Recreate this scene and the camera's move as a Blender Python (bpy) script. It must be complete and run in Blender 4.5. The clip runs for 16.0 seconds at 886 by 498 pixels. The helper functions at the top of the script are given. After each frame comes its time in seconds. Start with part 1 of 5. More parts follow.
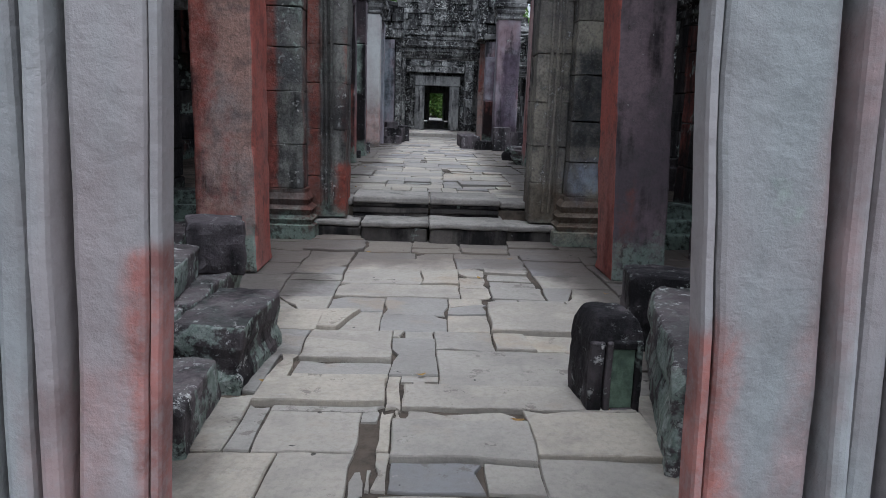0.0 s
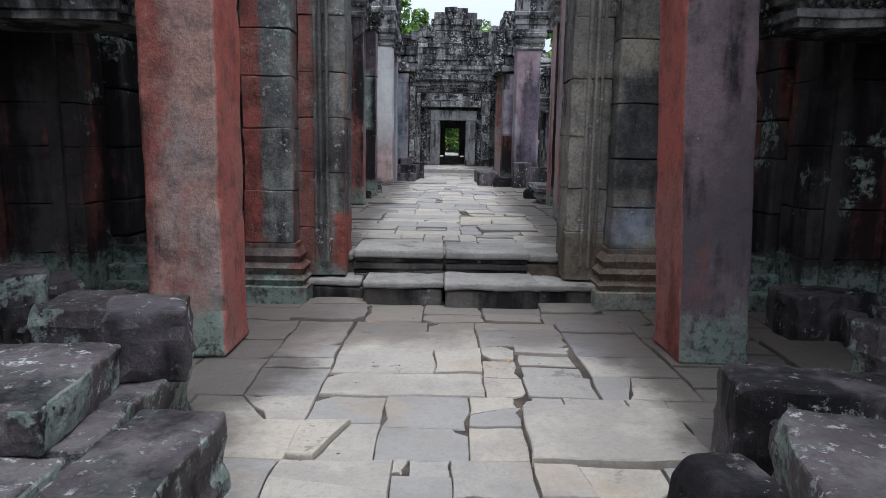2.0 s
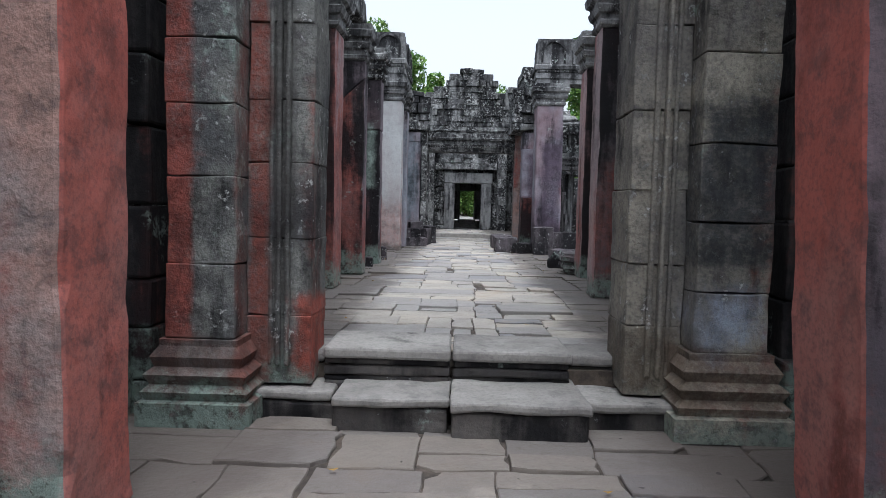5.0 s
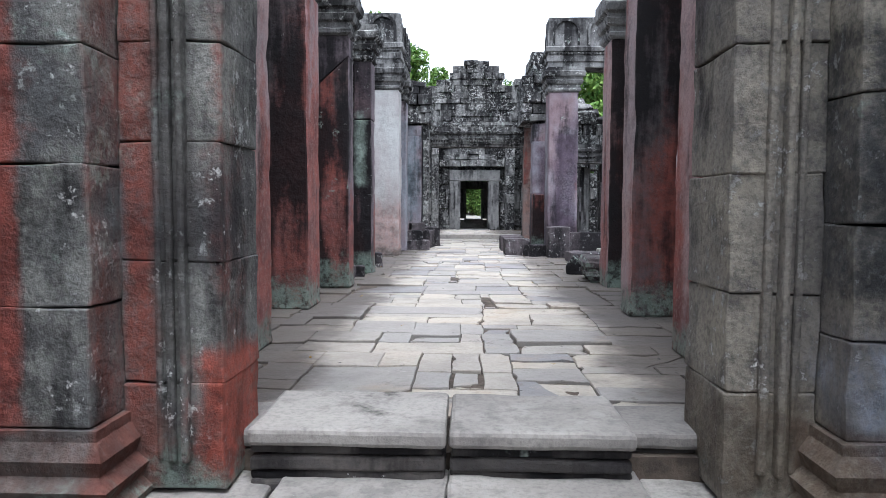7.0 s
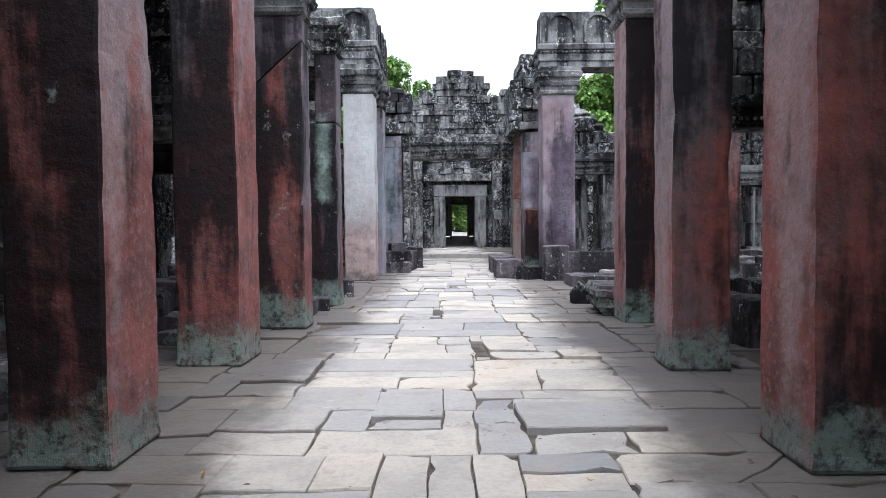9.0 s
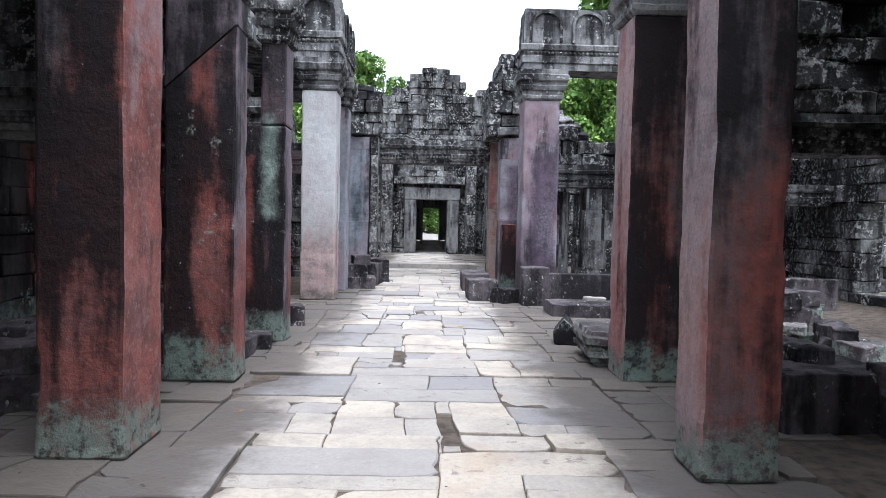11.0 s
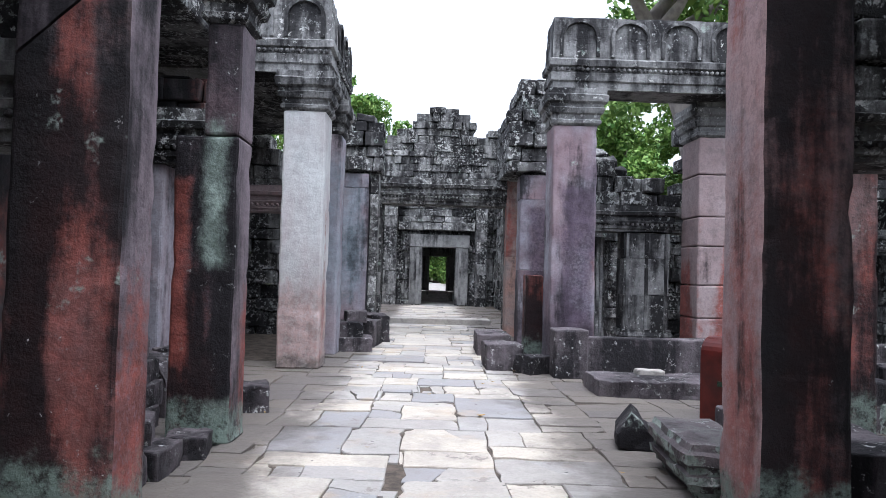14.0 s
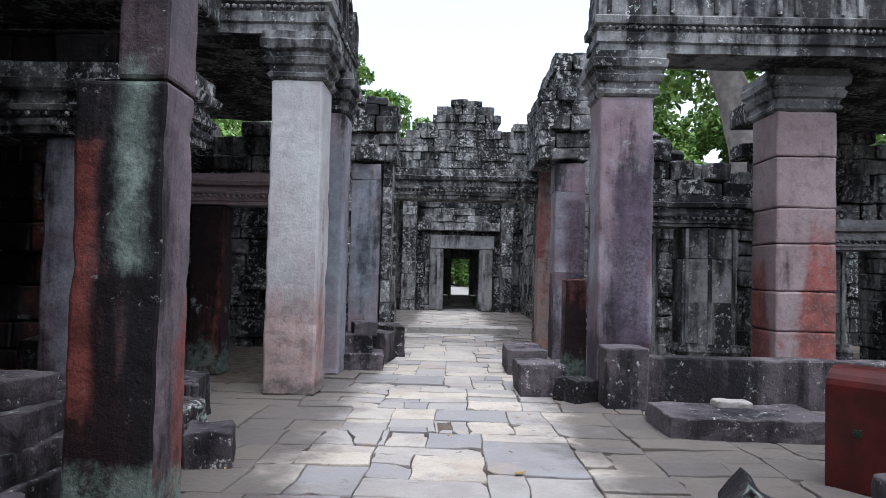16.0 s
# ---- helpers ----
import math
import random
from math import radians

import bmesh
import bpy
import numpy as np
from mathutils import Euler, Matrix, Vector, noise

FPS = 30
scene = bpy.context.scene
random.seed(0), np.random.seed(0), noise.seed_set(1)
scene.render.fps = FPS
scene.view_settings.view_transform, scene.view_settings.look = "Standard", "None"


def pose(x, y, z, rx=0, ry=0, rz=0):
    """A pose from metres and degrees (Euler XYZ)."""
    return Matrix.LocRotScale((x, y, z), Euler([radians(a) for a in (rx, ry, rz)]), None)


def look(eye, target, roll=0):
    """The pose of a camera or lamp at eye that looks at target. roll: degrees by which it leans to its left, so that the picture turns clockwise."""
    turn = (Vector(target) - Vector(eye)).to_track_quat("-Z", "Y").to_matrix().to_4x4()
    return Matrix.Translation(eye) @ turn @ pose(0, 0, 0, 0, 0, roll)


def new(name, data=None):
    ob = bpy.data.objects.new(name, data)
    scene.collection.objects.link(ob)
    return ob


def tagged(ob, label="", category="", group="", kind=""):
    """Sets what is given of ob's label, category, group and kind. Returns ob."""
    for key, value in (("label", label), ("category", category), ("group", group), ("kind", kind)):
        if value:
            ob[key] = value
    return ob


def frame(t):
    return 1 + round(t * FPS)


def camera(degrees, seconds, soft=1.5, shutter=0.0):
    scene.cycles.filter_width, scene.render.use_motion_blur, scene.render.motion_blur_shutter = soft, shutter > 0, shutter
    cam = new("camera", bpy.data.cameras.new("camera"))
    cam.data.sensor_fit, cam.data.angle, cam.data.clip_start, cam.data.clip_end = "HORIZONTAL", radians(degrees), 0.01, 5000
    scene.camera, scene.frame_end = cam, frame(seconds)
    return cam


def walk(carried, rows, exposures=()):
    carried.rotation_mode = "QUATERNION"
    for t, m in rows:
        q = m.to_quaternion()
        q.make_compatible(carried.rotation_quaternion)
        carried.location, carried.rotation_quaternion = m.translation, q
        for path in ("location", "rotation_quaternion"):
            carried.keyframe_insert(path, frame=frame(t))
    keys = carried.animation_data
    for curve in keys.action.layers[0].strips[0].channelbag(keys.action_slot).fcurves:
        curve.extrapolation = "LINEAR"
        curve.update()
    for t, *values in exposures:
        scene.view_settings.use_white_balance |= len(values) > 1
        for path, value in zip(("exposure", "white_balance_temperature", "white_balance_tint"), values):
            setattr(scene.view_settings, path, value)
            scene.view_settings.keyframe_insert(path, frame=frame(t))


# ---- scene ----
cam = camera(67.0, 16.0, 0.8)
PATH = [
    (0, (-0.041, 0.015, 1.335), (0.015, 1.973, 0.928), 1.9),
    (0.5, (-0.052, 0.28, 1.315), (0.033, 2.242, 0.938), 1.0),
    (1, (-0.038, 0.589, 1.294), (0.035, 2.558, 0.95), 0.7),
    (1.5, (-0.016, 0.917, 1.31), (0.018, 2.892, 0.994), 0.7),
    (2, (-0.017, 1.204, 1.36), (-0.016, 3.18, 1.05), 1.0),
    (2.5, (-0.004, 1.445, 1.384), (-0.029, 3.419, 1.063), 1.2),
    (3, (0.009, 1.677, 1.39), (-0.03, 3.651, 1.073), 1.2),
    (3.5, (0.007, 1.923, 1.365), (-0.031, 3.904, 1.094), 1.0),
    (4, (0.028, 2.226, 1.319), (-0.014, 4.216, 1.123), 1.1),
    (4.5, (0.036, 2.568, 1.299), (-0.011, 4.563, 1.166), 1.3),
    (4.7, (0.025, 2.721, 1.31), (-0.02, 4.717, 1.188), 1.4),
    (6.8, (0.089, 4.319, 1.309), (0.011, 6.313, 1.18), 0.2),
    (7, (0.073, 4.498, 1.317), (0.002, 6.493, 1.192), 0.3),
    (7.5, (0.074, 4.967, 1.316), (0.005, 6.963, 1.211), 0.2),
    (8, (0.084, 5.379, 1.311), (0.016, 7.375, 1.217), 0.1),
    (8.5, (0.095, 5.793, 1.321), (0.037, 7.79, 1.233), -0.1),
    (9, (0.092, 6.153, 1.344), (0.061, 8.151, 1.268), -0.5),
    (9.2, (0.106, 6.299, 1.345), (0.081, 8.298, 1.281), -0.6),
    (11.3, (0.141, 7.625, 1.679), (0.204, 9.622, 1.59), 1.3),
    (11.5, (0.155, 7.772, 1.685), (0.219, 9.769, 1.593), 1.1),
    (12, (0.144, 8.116, 1.638), (0.212, 10.113, 1.566), 0.8),
    (12.5, (0.124, 8.464, 1.62), (0.188, 10.462, 1.579), 0.5),
    (13, (0.126, 8.825, 1.647), (0.175, 10.824, 1.638), 0.8),
    (13.5, (0.105, 9.187, 1.657), (0.146, 11.187, 1.687), 1.1),
    (14, (0.107, 9.595, 1.657), (0.141, 11.593, 1.72), 1.6),
    (14.5, (0.122, 10.01, 1.67), (0.143, 12.008, 1.747), 1.6),
    (15, (0.111, 10.437, 1.678), (0.12, 12.435, 1.757), 1.4),
    (15.5, (0.112, 10.868, 1.681), (0.101, 12.867, 1.756), 1.3),
    (16, (0.128, 11.282, 1.666), (0.095, 13.281, 1.736), 1.4),
]
walk(cam, [(t, look(eye, target, roll)) for t, eye, target, roll in PATH], exposures=[(0, -0.92, 5700, 9), (0.6, -0.74, 5720, 9), (1.5, -0.63, 5740, 9), (2.8, -0.46, 5780, 9), (4.5, -0.53, 5780, 9), (7.0, 0.08, 5780, 10), (13.5, 0.18, 5760, 12), (14.5, -0.03, 5750, 12), (15, -0.18, 5750, 12), (16, -0.3, 5770, 12)])
SKY, SUN = 0.44, 1.2

# ---- world and light ----
world = bpy.data.worlds.new("world")
scene.world = world
world.use_nodes = True
wn, wl = world.node_tree.nodes, world.node_tree.links
wn.clear()
sky = wn.new("ShaderNodeTexSky")
sky.sky_type = "NISHITA"
sky.sun_disc = False
sky.sun_elevation, sky.sun_rotation = radians(72), radians(162)
sky.air_density, sky.dust_density, sky.ozone_density = 1.0, 5.0, 1.0
soften = wn.new("ShaderNodeHueSaturation")
soften.inputs["Saturation"].default_value = 0.16
bg = wn.new("ShaderNodeBackground")
bg.inputs["Strength"].default_value = SKY
wout = wn.new("ShaderNodeOutputWorld")
wl.new(sky.outputs[0], soften.inputs["Color"])
wl.new(soften.outputs[0], bg.inputs["Color"])
wl.new(bg.outputs[0], wout.inputs["Surface"])
sun = new("sun", bpy.data.lights.new("sun", "SUN"))
sun.data.energy, sun.data.angle, sun.data.color = SUN, radians(25), (1.0, 0.985, 0.97)
sun.matrix_world = look((3, -4, 30), (0, 0, 0))


# ---- materials ----
def nodes_of(name):
    m = bpy.data.materials.new(name)
    m.use_nodes = True
    nt = m.node_tree
    return m, nt.nodes, nt.links, nt.nodes["Principled BSDF"]


class Mixer:
    """Small helper round one material's node tree."""

    def __init__(self, name, rough=0.85):
        self.m, self.n, self.l, self.b = nodes_of(name)
        self.b.inputs["Roughness"].default_value = rough
        self.b.inputs["Specular IOR Level"].default_value = 0.25
        geo = self.n.new("ShaderNodeNewGeometry")
        info = self.n.new("ShaderNodeObjectInfo")
        tex = self.n.new("ShaderNodeTexCoord")
        shift = self.n.new("ShaderNodeVectorMath")
        shift.operation = "SCALE"
        shift.inputs[0].default_value = (37.0, 19.0, 53.0)
        self.l.new(info.outputs["Random"], shift.inputs["Scale"])
        add = self.n.new("ShaderNodeVectorMath")
        self.l.new(geo.outputs["Position"], add.inputs[0])
        self.l.new(shift.outputs[0], add.inputs[1])
        self.pos, self.random = add.outputs[0], info.outputs["Random"]
        self.island = geo.outputs["Random Per Island"]
        self.local = tex.outputs["Object"]
        self.world = geo.outputs["Position"]
        self.normal = geo.outputs["Normal"]

    def noise(self, scale, detail=4.0, rough=0.6, stretch=(1, 1, 1), at=None):
        mp = self.n.new("ShaderNodeMapping")
        mp.inputs["Scale"].default_value = stretch
        self.l.new(at or self.pos, mp.inputs["Vector"])
        t = self.n.new("ShaderNodeTexNoise")
        t.inputs["Scale"].default_value = scale
        t.inputs["Detail"].default_value = detail
        t.inputs["Roughness"].default_value = rough
        self.l.new(mp.outputs[0], t.inputs["Vector"])
        return t.outputs["Fac"]

    def ramp(self, fac, lo, hi, a=0.0, b=1.0):
        r = self.n.new("ShaderNodeMapRange")
        r.interpolation_type = "SMOOTHSTEP"
        for key, v in (("From Min", lo), ("From Max", hi), ("To Min", a), ("To Max", b)):
            r.inputs[key].default_value = v
        self.l.new(fac, r.inputs["Value"])
        return r.outputs[0]

    def math(self, op, a, b):
        t = self.n.new("ShaderNodeMath")
        t.operation = op
        for i, v in enumerate((a, b)):
            if isinstance(v, (int, float)):
                t.inputs[i].default_value = v
            else:
                self.l.new(v, t.inputs[i])
        return t.outputs[0]

    def sep(self, vec, axis):
        t = self.n.new("ShaderNodeSeparateXYZ")
        self.l.new(vec, t.inputs[0])
        return t.outputs[axis]

    def mix(self, fac, a, b):
        t = self.n.new("ShaderNodeMix")
        t.data_type = "RGBA"
        ins = [i for i in t.inputs if i.type == "RGBA"]
        if isinstance(fac, (int, float)):
            t.inputs[0].default_value = fac
        else:
            self.l.new(fac, t.inputs[0])
        for slot, v in zip(ins, (a, b)):
            if isinstance(v, tuple):
                slot.default_value = (*v, 1.0)
            else:
                self.l.new(v, slot)
        return [o for o in t.outputs if o.type == "RGBA"][0]

    def finish(self, colour, height=None, strength=0.4, distance=0.02):
        self.l.new(colour, self.b.inputs["Base Color"])
        if height is not None:
            bump = self.n.new("ShaderNodeBump")
            bump.inputs["Strength"].default_value = strength
            bump.inputs["Distance"].default_value = distance
            self.l.new(height, bump.inputs["Height"])
            self.l.new(bump.outputs[0], self.b.inputs["Normal"])
        return self.m


GREY, DARK, BLACK = (0.20, 0.195, 0.195), (0.06, 0.056, 0.058), (0.007, 0.0065, 0.008)
RED, DEEP, PALE = (0.27, 0.075, 0.058), (0.135, 0.043, 0.036), (0.56, 0.55, 0.55)
LICHEN, BONE = (0.18, 0.232, 0.20), (0.60, 0.60, 0.58)


def stone(name, base, second, red=0.0, soot=0.4, lichen=0.2, spots=0.3, foot=None, pink=0.0, relief=0.5, fine=13.0, mottled=0.5, through_blocks=False, low_red=0.0, sides=False, bands=(), vary=0.0):
    """Weathered sandstone: two greys in clouds, pigment in upright bands, black runs, pale lichen spots, green lichen at the foot."""
    k = Mixer(name)
    if through_blocks:
        k.pos = k.world
    cloud = k.noise(1.1, 5, 0.62)
    grain = k.noise(42, 4, 0.65)
    c = k.mix(k.ramp(cloud, 0.38, 0.64), base, second)
    mottle = k.noise(6.5, 6, 0.68)
    c = k.mix(k.math("MULTIPLY", k.ramp(mottle, 0.48, 0.66), mottled), c, DARK)
    c = k.mix(k.math("MULTIPLY", k.ramp(grain, 0.42, 0.7), 0.8 * mottled), c, DARK)
    if red:
        band = k.noise(1.9, 3, 0.55, (1, 1, 0.14))
        edge = k.noise(8, 5, 0.72)
        f = k.math("ADD", band, k.math("MULTIPLY", k.math("SUBTRACT", edge, 0.5), 0.3))
        if low_red:
            f = k.math("ADD", f, k.ramp(k.sep(k.world, 2), 0.6, 3.4, low_red, -low_red))
        pigment = k.mix(k.ramp(k.noise(3.5, 5, 0.65), 0.38, 0.62), RED, DEEP)
        pigment = k.mix(k.math("MULTIPLY", k.ramp(k.noise(26, 4, 0.7), 0.5, 0.68), 0.45), pigment, base)
        c = k.mix(k.math("MULTIPLY", k.ramp(f, 0.63 - 0.3 * red, 0.77 - 0.25 * red), 0.9), c, pigment)
    if pink:
        c = k.mix(k.math("MULTIPLY", k.ramp(k.noise(1.7, 4, 0.6, (1, 1, 0.3)), 0.42, 0.7), pink), c, (0.33, 0.215, 0.215))
    if soot:
        runs = k.noise(3.0, 5, 0.62, (1, 1, 0.13))
        patch = k.noise(0.9, 4, 0.55)
        f = k.math("ADD", k.math("MULTIPLY", runs, 0.6), k.math("MULTIPLY", patch, 0.4))
        f = k.math("ADD", f, k.math("MULTIPLY", k.math("SUBTRACT", k.noise(11, 5, 0.72), 0.5), 0.14))
        c = k.mix(k.math("MULTIPLY", k.ramp(f, 0.61 - 0.25 * soot, 0.735 - 0.25 * soot), 0.93), c, BLACK)
    if vary:
        c = k.mix(k.math("MULTIPLY", k.random, vary), c, DARK)
    if lichen:
        f = k.math("MULTIPLY", k.ramp(k.noise(3.6 if sides else 1.9, 5, 0.7), 0.70 - 0.2 * lichen, 0.77 - 0.2 * lichen), k.ramp(k.noise(16, 5, 0.7), *((0.36, 0.46) if sides else (0.42, 0.52))))
        if sides:
            flat = k.math("ABSOLUTE", k.sep(k.normal, 2), 0.0)
            f = k.math("MULTIPLY", f, k.ramp(flat, 0.45, 0.8, 1.0, 0.12))
        c = k.mix(k.math("MULTIPLY", f, 0.85), c, k.mix(k.ramp(k.noise(22, 5, 0.7), 0.35, 0.65), LICHEN, (0.33, 0.37, 0.34)))
    if spots:
        f = k.math("MULTIPLY", k.ramp(k.noise(fine, 6, 0.78), 0.72 - 0.17 * spots, 0.76 - 0.17 * spots), k.ramp(k.noise(2.2, 5, 0.65, (1, 1, 0.45)), 0.46 - 0.06 * spots, 0.62 - 0.06 * spots))
        c = k.mix(k.math("MULTIPLY", f, k.ramp(k.noise(31, 3, 0.7), 0.35, 0.6, 0.35, 0.9)), c, k.mix(k.ramp(k.noise(3.1, 3), 0.4, 0.6), BONE, (0.33, 0.345, 0.335)))
    for x0, x1, z0, z1, hue, amount, fade in bands:
        wob = k.math("MULTIPLY", k.math("SUBTRACT", k.noise(4.5, 6, 0.7, (1, 1, 0.5)), 0.5), fade * 2.4)
        dx = k.math("ABSOLUTE", k.math("SUBTRACT", k.sep(k.world, 0), (x0 + x1) / 2), 0.0)
        dz = k.math("ABSOLUTE", k.math("SUBTRACT", k.sep(k.world, 2), (z0 + z1) / 2), 0.0)
        fx = k.ramp(k.math("ADD", dx, wob), (x1 - x0) / 2 - fade * 0.5, (x1 - x0) / 2 + fade * 0.5, 1.0, 0.0)
        fz = k.ramp(k.math("ADD", dz, wob), (z1 - z0) / 2 - fade * 0.5, (z1 - z0) / 2 + fade * 0.5, 1.0, 0.0)
        worn = k.ramp(k.noise(24, 5, 0.72), 0.4, 0.66, amount, amount * 0.6)
        c = k.mix(k.math("MULTIPLY", k.math("MULTIPLY", fx, fz), worn), c, k.mix(k.ramp(k.noise(5, 4), 0.4, 0.62), hue, tuple(0.55 * v for v in hue)))
    if foot is not None:
        h = k.math("ADD", k.sep(k.world, 2), k.math("MULTIPLY", k.noise(3.4, 6, 0.75), -0.85))
        f = k.math("MULTIPLY", k.ramp(h, foot - 0.32, foot - 0.12, 1.0, 0.0), k.ramp(k.random, 0.0, 1.0, 0.7, 0.95))
        c = k.mix(k.math("MULTIPLY", f, k.ramp(k.noise(8, 6, 0.75), 0.34, 0.52, 0.25, 0.95)), c, k.mix(k.ramp(k.noise(13, 6, 0.75), 0.48, 0.64), LICHEN, (0.03, 0.036, 0.03)))
    h = k.math("ADD", k.math("MULTIPLY", k.noise(7, 7, 0.68), 1.0), k.math("MULTIPLY", grain, 0.1))
    return k.finish(c, h, relief, 0.03)


def plain(name, a, b, scale, rough=0.9, strength=0.5):
    k = Mixer(name, rough)
    c = k.mix(k.ramp(k.noise(scale, 5), 0.35, 0.65), a, b)
    return k.finish(c, k.noise(scale * 4, 5), strength, 0.02)


M_RED_LOW = stone("red_sandstone", (0.34, 0.205, 0.17), (0.27, 0.235, 0.225), red=0.6, soot=0.3, lichen=0.0, spots=0.2, foot=0.10, relief=0.8, low_red=0.04)
M_RED_PURPLE = stone("red_and_purple_sandstone", (0.17, 0.125, 0.14), (0.085, 0.067, 0.078), red=0.2, soot=0.58, lichen=0.0, spots=0.4, foot=0.10, relief=0.8)
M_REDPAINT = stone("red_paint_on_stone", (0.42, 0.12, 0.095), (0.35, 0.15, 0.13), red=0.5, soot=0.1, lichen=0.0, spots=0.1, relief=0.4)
M_RED_HIGH = stone("red_over_grey_sandstone", (0.31, 0.25, 0.25), (0.26, 0.195, 0.195), low_red=0.12, through_blocks=True, red=0.55, soot=0.12, lichen=0.0, spots=0.35, mottled=0.3)
M_PURPLE = stone("purple_black_sandstone", (0.11, 0.075, 0.083), (0.058, 0.044, 0.052), red=0.28, soot=0.98, lichen=0.4, spots=0.6, foot=0.36, relief=0.9, low_red=0.1,
                 bands=[(-1.63, -1.50, 1.65, 2.75, (0.33, 0.41, 0.36), 0.95, 0.13), (-2.0, -1.76, 0.9, 2.3, RED, 0.85, 0.08), (-1.62, -1.38, 0.2, 0.6, (0.24, 0.29, 0.25), 0.8, 0.1)])
M_MAUVEFACE = stone("grey_mauve_sandstone", (0.26, 0.205, 0.22), (0.165, 0.14, 0.152), red=0.45, soot=0.3, lichen=0.1, spots=0.3, foot=0.32, relief=0.6, mottled=0.35, low_red=0.1)
M_MAUVEDARK = stone("dark_mauve_sandstone_face", (0.20, 0.16, 0.178), (0.10, 0.083, 0.095), red=0.3, soot=0.6, lichen=0.15, spots=0.4, foot=0.34, relief=0.7, mottled=0.4, low_red=0.16)
# Hall columns: front shade and inner-face light put into this pair, besides pigment.
M_RED = stone("red_black_sandstone", (0.17, 0.10, 0.098), (0.10, 0.09, 0.095), red=0.8, soot=0.76, lichen=0.15, spots=0.35, foot=0.36, pink=0.15, relief=0.8, low_red=0.06)
M_PINK = stone("pale_pink_sandstone", (0.37, 0.25, 0.245), (0.29, 0.24, 0.25), red=0.72, soot=0.25, lichen=0.05, spots=0.25, foot=0.30, pink=0.4, relief=0.7, mottled=0.35, low_red=0.09)
M_DARKCOL = stone("blackened_sandstone", (0.17, 0.105, 0.10), (0.075, 0.066, 0.07), red=0.7, soot=0.84, lichen=0.5, spots=0.45, foot=0.42, pink=0.2, relief=0.8, low_red=0.1)
M_WHITE = stone("pale_sandstone", (0.46, 0.47, 0.465), (0.37, 0.355, 0.35), red=0.02, soot=0.14, lichen=0.05, spots=0.1, pink=0.3, relief=0.5, mottled=0.16, low_red=0.1,
                bands=[(-2.2, -1.2, 0.2, 1.35, (0.36, 0.235, 0.215), 0.8, 0.5), (-2.2, -1.2, 0.2, 0.42, (0.10, 0.09, 0.08), 0.8, 0.1)])
M_MAUVE = stone("mauve_sandstone", (0.29, 0.29, 0.33), (0.14, 0.11, 0.135), red=0.02, soot=0.5, lichen=0.1, spots=0.2, pink=0.35, relief=0.55, mottled=0.35, low_red=0.0,
                bands=[(1.98, 2.44, 0.0, 2.9, (0.075, 0.055, 0.08), 0.88, 0.14), (1.5, 2.7, 0.1, 0.95, (0.05, 0.04, 0.05), 0.75, 0.2), (-1.97, -1.34, 0.9, 3.4, (0.20, 0.245, 0.28), 0.6, 0.3)])
M_JAMB = stone("grey_sandstone_with_pigment", (0.33, 0.345, 0.35), (0.27, 0.285, 0.29), soot=0.0, lichen=0.25, spots=0.15, pink=0.45, relief=0.45, mottled=0.18,
               bands=[(-0.54, -0.44, -0.2, 1.1, (0.36, 0.13, 0.11), 0.85, 0.04), (0.41, 0.515, -0.2, 0.98, (0.38, 0.14, 0.115), 0.88, 0.07), (-0.70, -0.58, 0.3, 0.86, (0.35, 0.21, 0.2), 0.6, 0.1), (0.60, 0.68, 0.2, 1.5, (0.35, 0.22, 0.215), 0.6, 0.06)])
M_PIL = stone("block_sandstone", (0.26, 0.26, 0.235), (0.12, 0.125, 0.125), red=0.12, soot=0.5, lichen=0.6, spots=0.85, foot=0.04, relief=1.0, mottled=0.7, through_blocks=True, vary=0.35,
              bands=[(-1.84, -1.55, 0.5, 6.0, RED, 0.92, 0.06), (-1.28, -1.15, 0.1, 6.0, (0.22, 0.062, 0.045), 0.88, 0.06), (-1.15, -1.0, 0.7, 6.0, (0.05, 0.045, 0.042), 0.7, 0.1), (-1.0, -0.80, 0.2, 0.74, (0.33, 0.085, 0.06), 0.95, 0.1), (-1.9, -1.1, -0.2, 0.5, (0.12, 0.065, 0.052), 0.6, 0.1)])
# The bluish band is a highlight painted into the stone colour.
M_PIL_BROWN = stone("brown_block_sandstone", (0.36, 0.33, 0.265), (0.20, 0.186, 0.165), red=0.04, soot=0.47, lichen=0.3, spots=0.85, foot=-0.08, relief=1.0, mottled=0.65, through_blocks=True, vary=0.35,
                    bands=[(1.39, 2.0, 1.0, 1.95, (0.04, 0.045, 0.052), 0.85, 0.14), (1.44, 1.74, 0.5, 0.84, (0.36, 0.42, 0.54), 0.7, 0.22), (1.3, 2.1, 0.16, 0.52, (0.13, 0.075, 0.055), 0.75, 0.06), (0.9, 1.42, 0.2, 0.62, (0.11, 0.085, 0.06), 0.7, 0.16)])
M_RUIN = stone("lichened_dark_stone", (0.27, 0.27, 0.262), (0.08, 0.078, 0.08), soot=0.8, lichen=0.4, spots=1.15, relief=1.0, fine=12, mottled=0.6)
M_BEAM = stone("carved_grey_stone", (0.30, 0.30, 0.295), (0.14, 0.14, 0.14), soot=0.66, lichen=0.35, spots=0.9, relief=0.9)
# Aisle walls near black: part of the aisles' darkness is put into this colour.
M_WALL = stone("dark_wall_stone", (0.06, 0.052, 0.05), (0.024, 0.022, 0.023), red=0.3, soot=0.7, lichen=0.5, spots=0.3, foot=0.2, through_blocks=True)
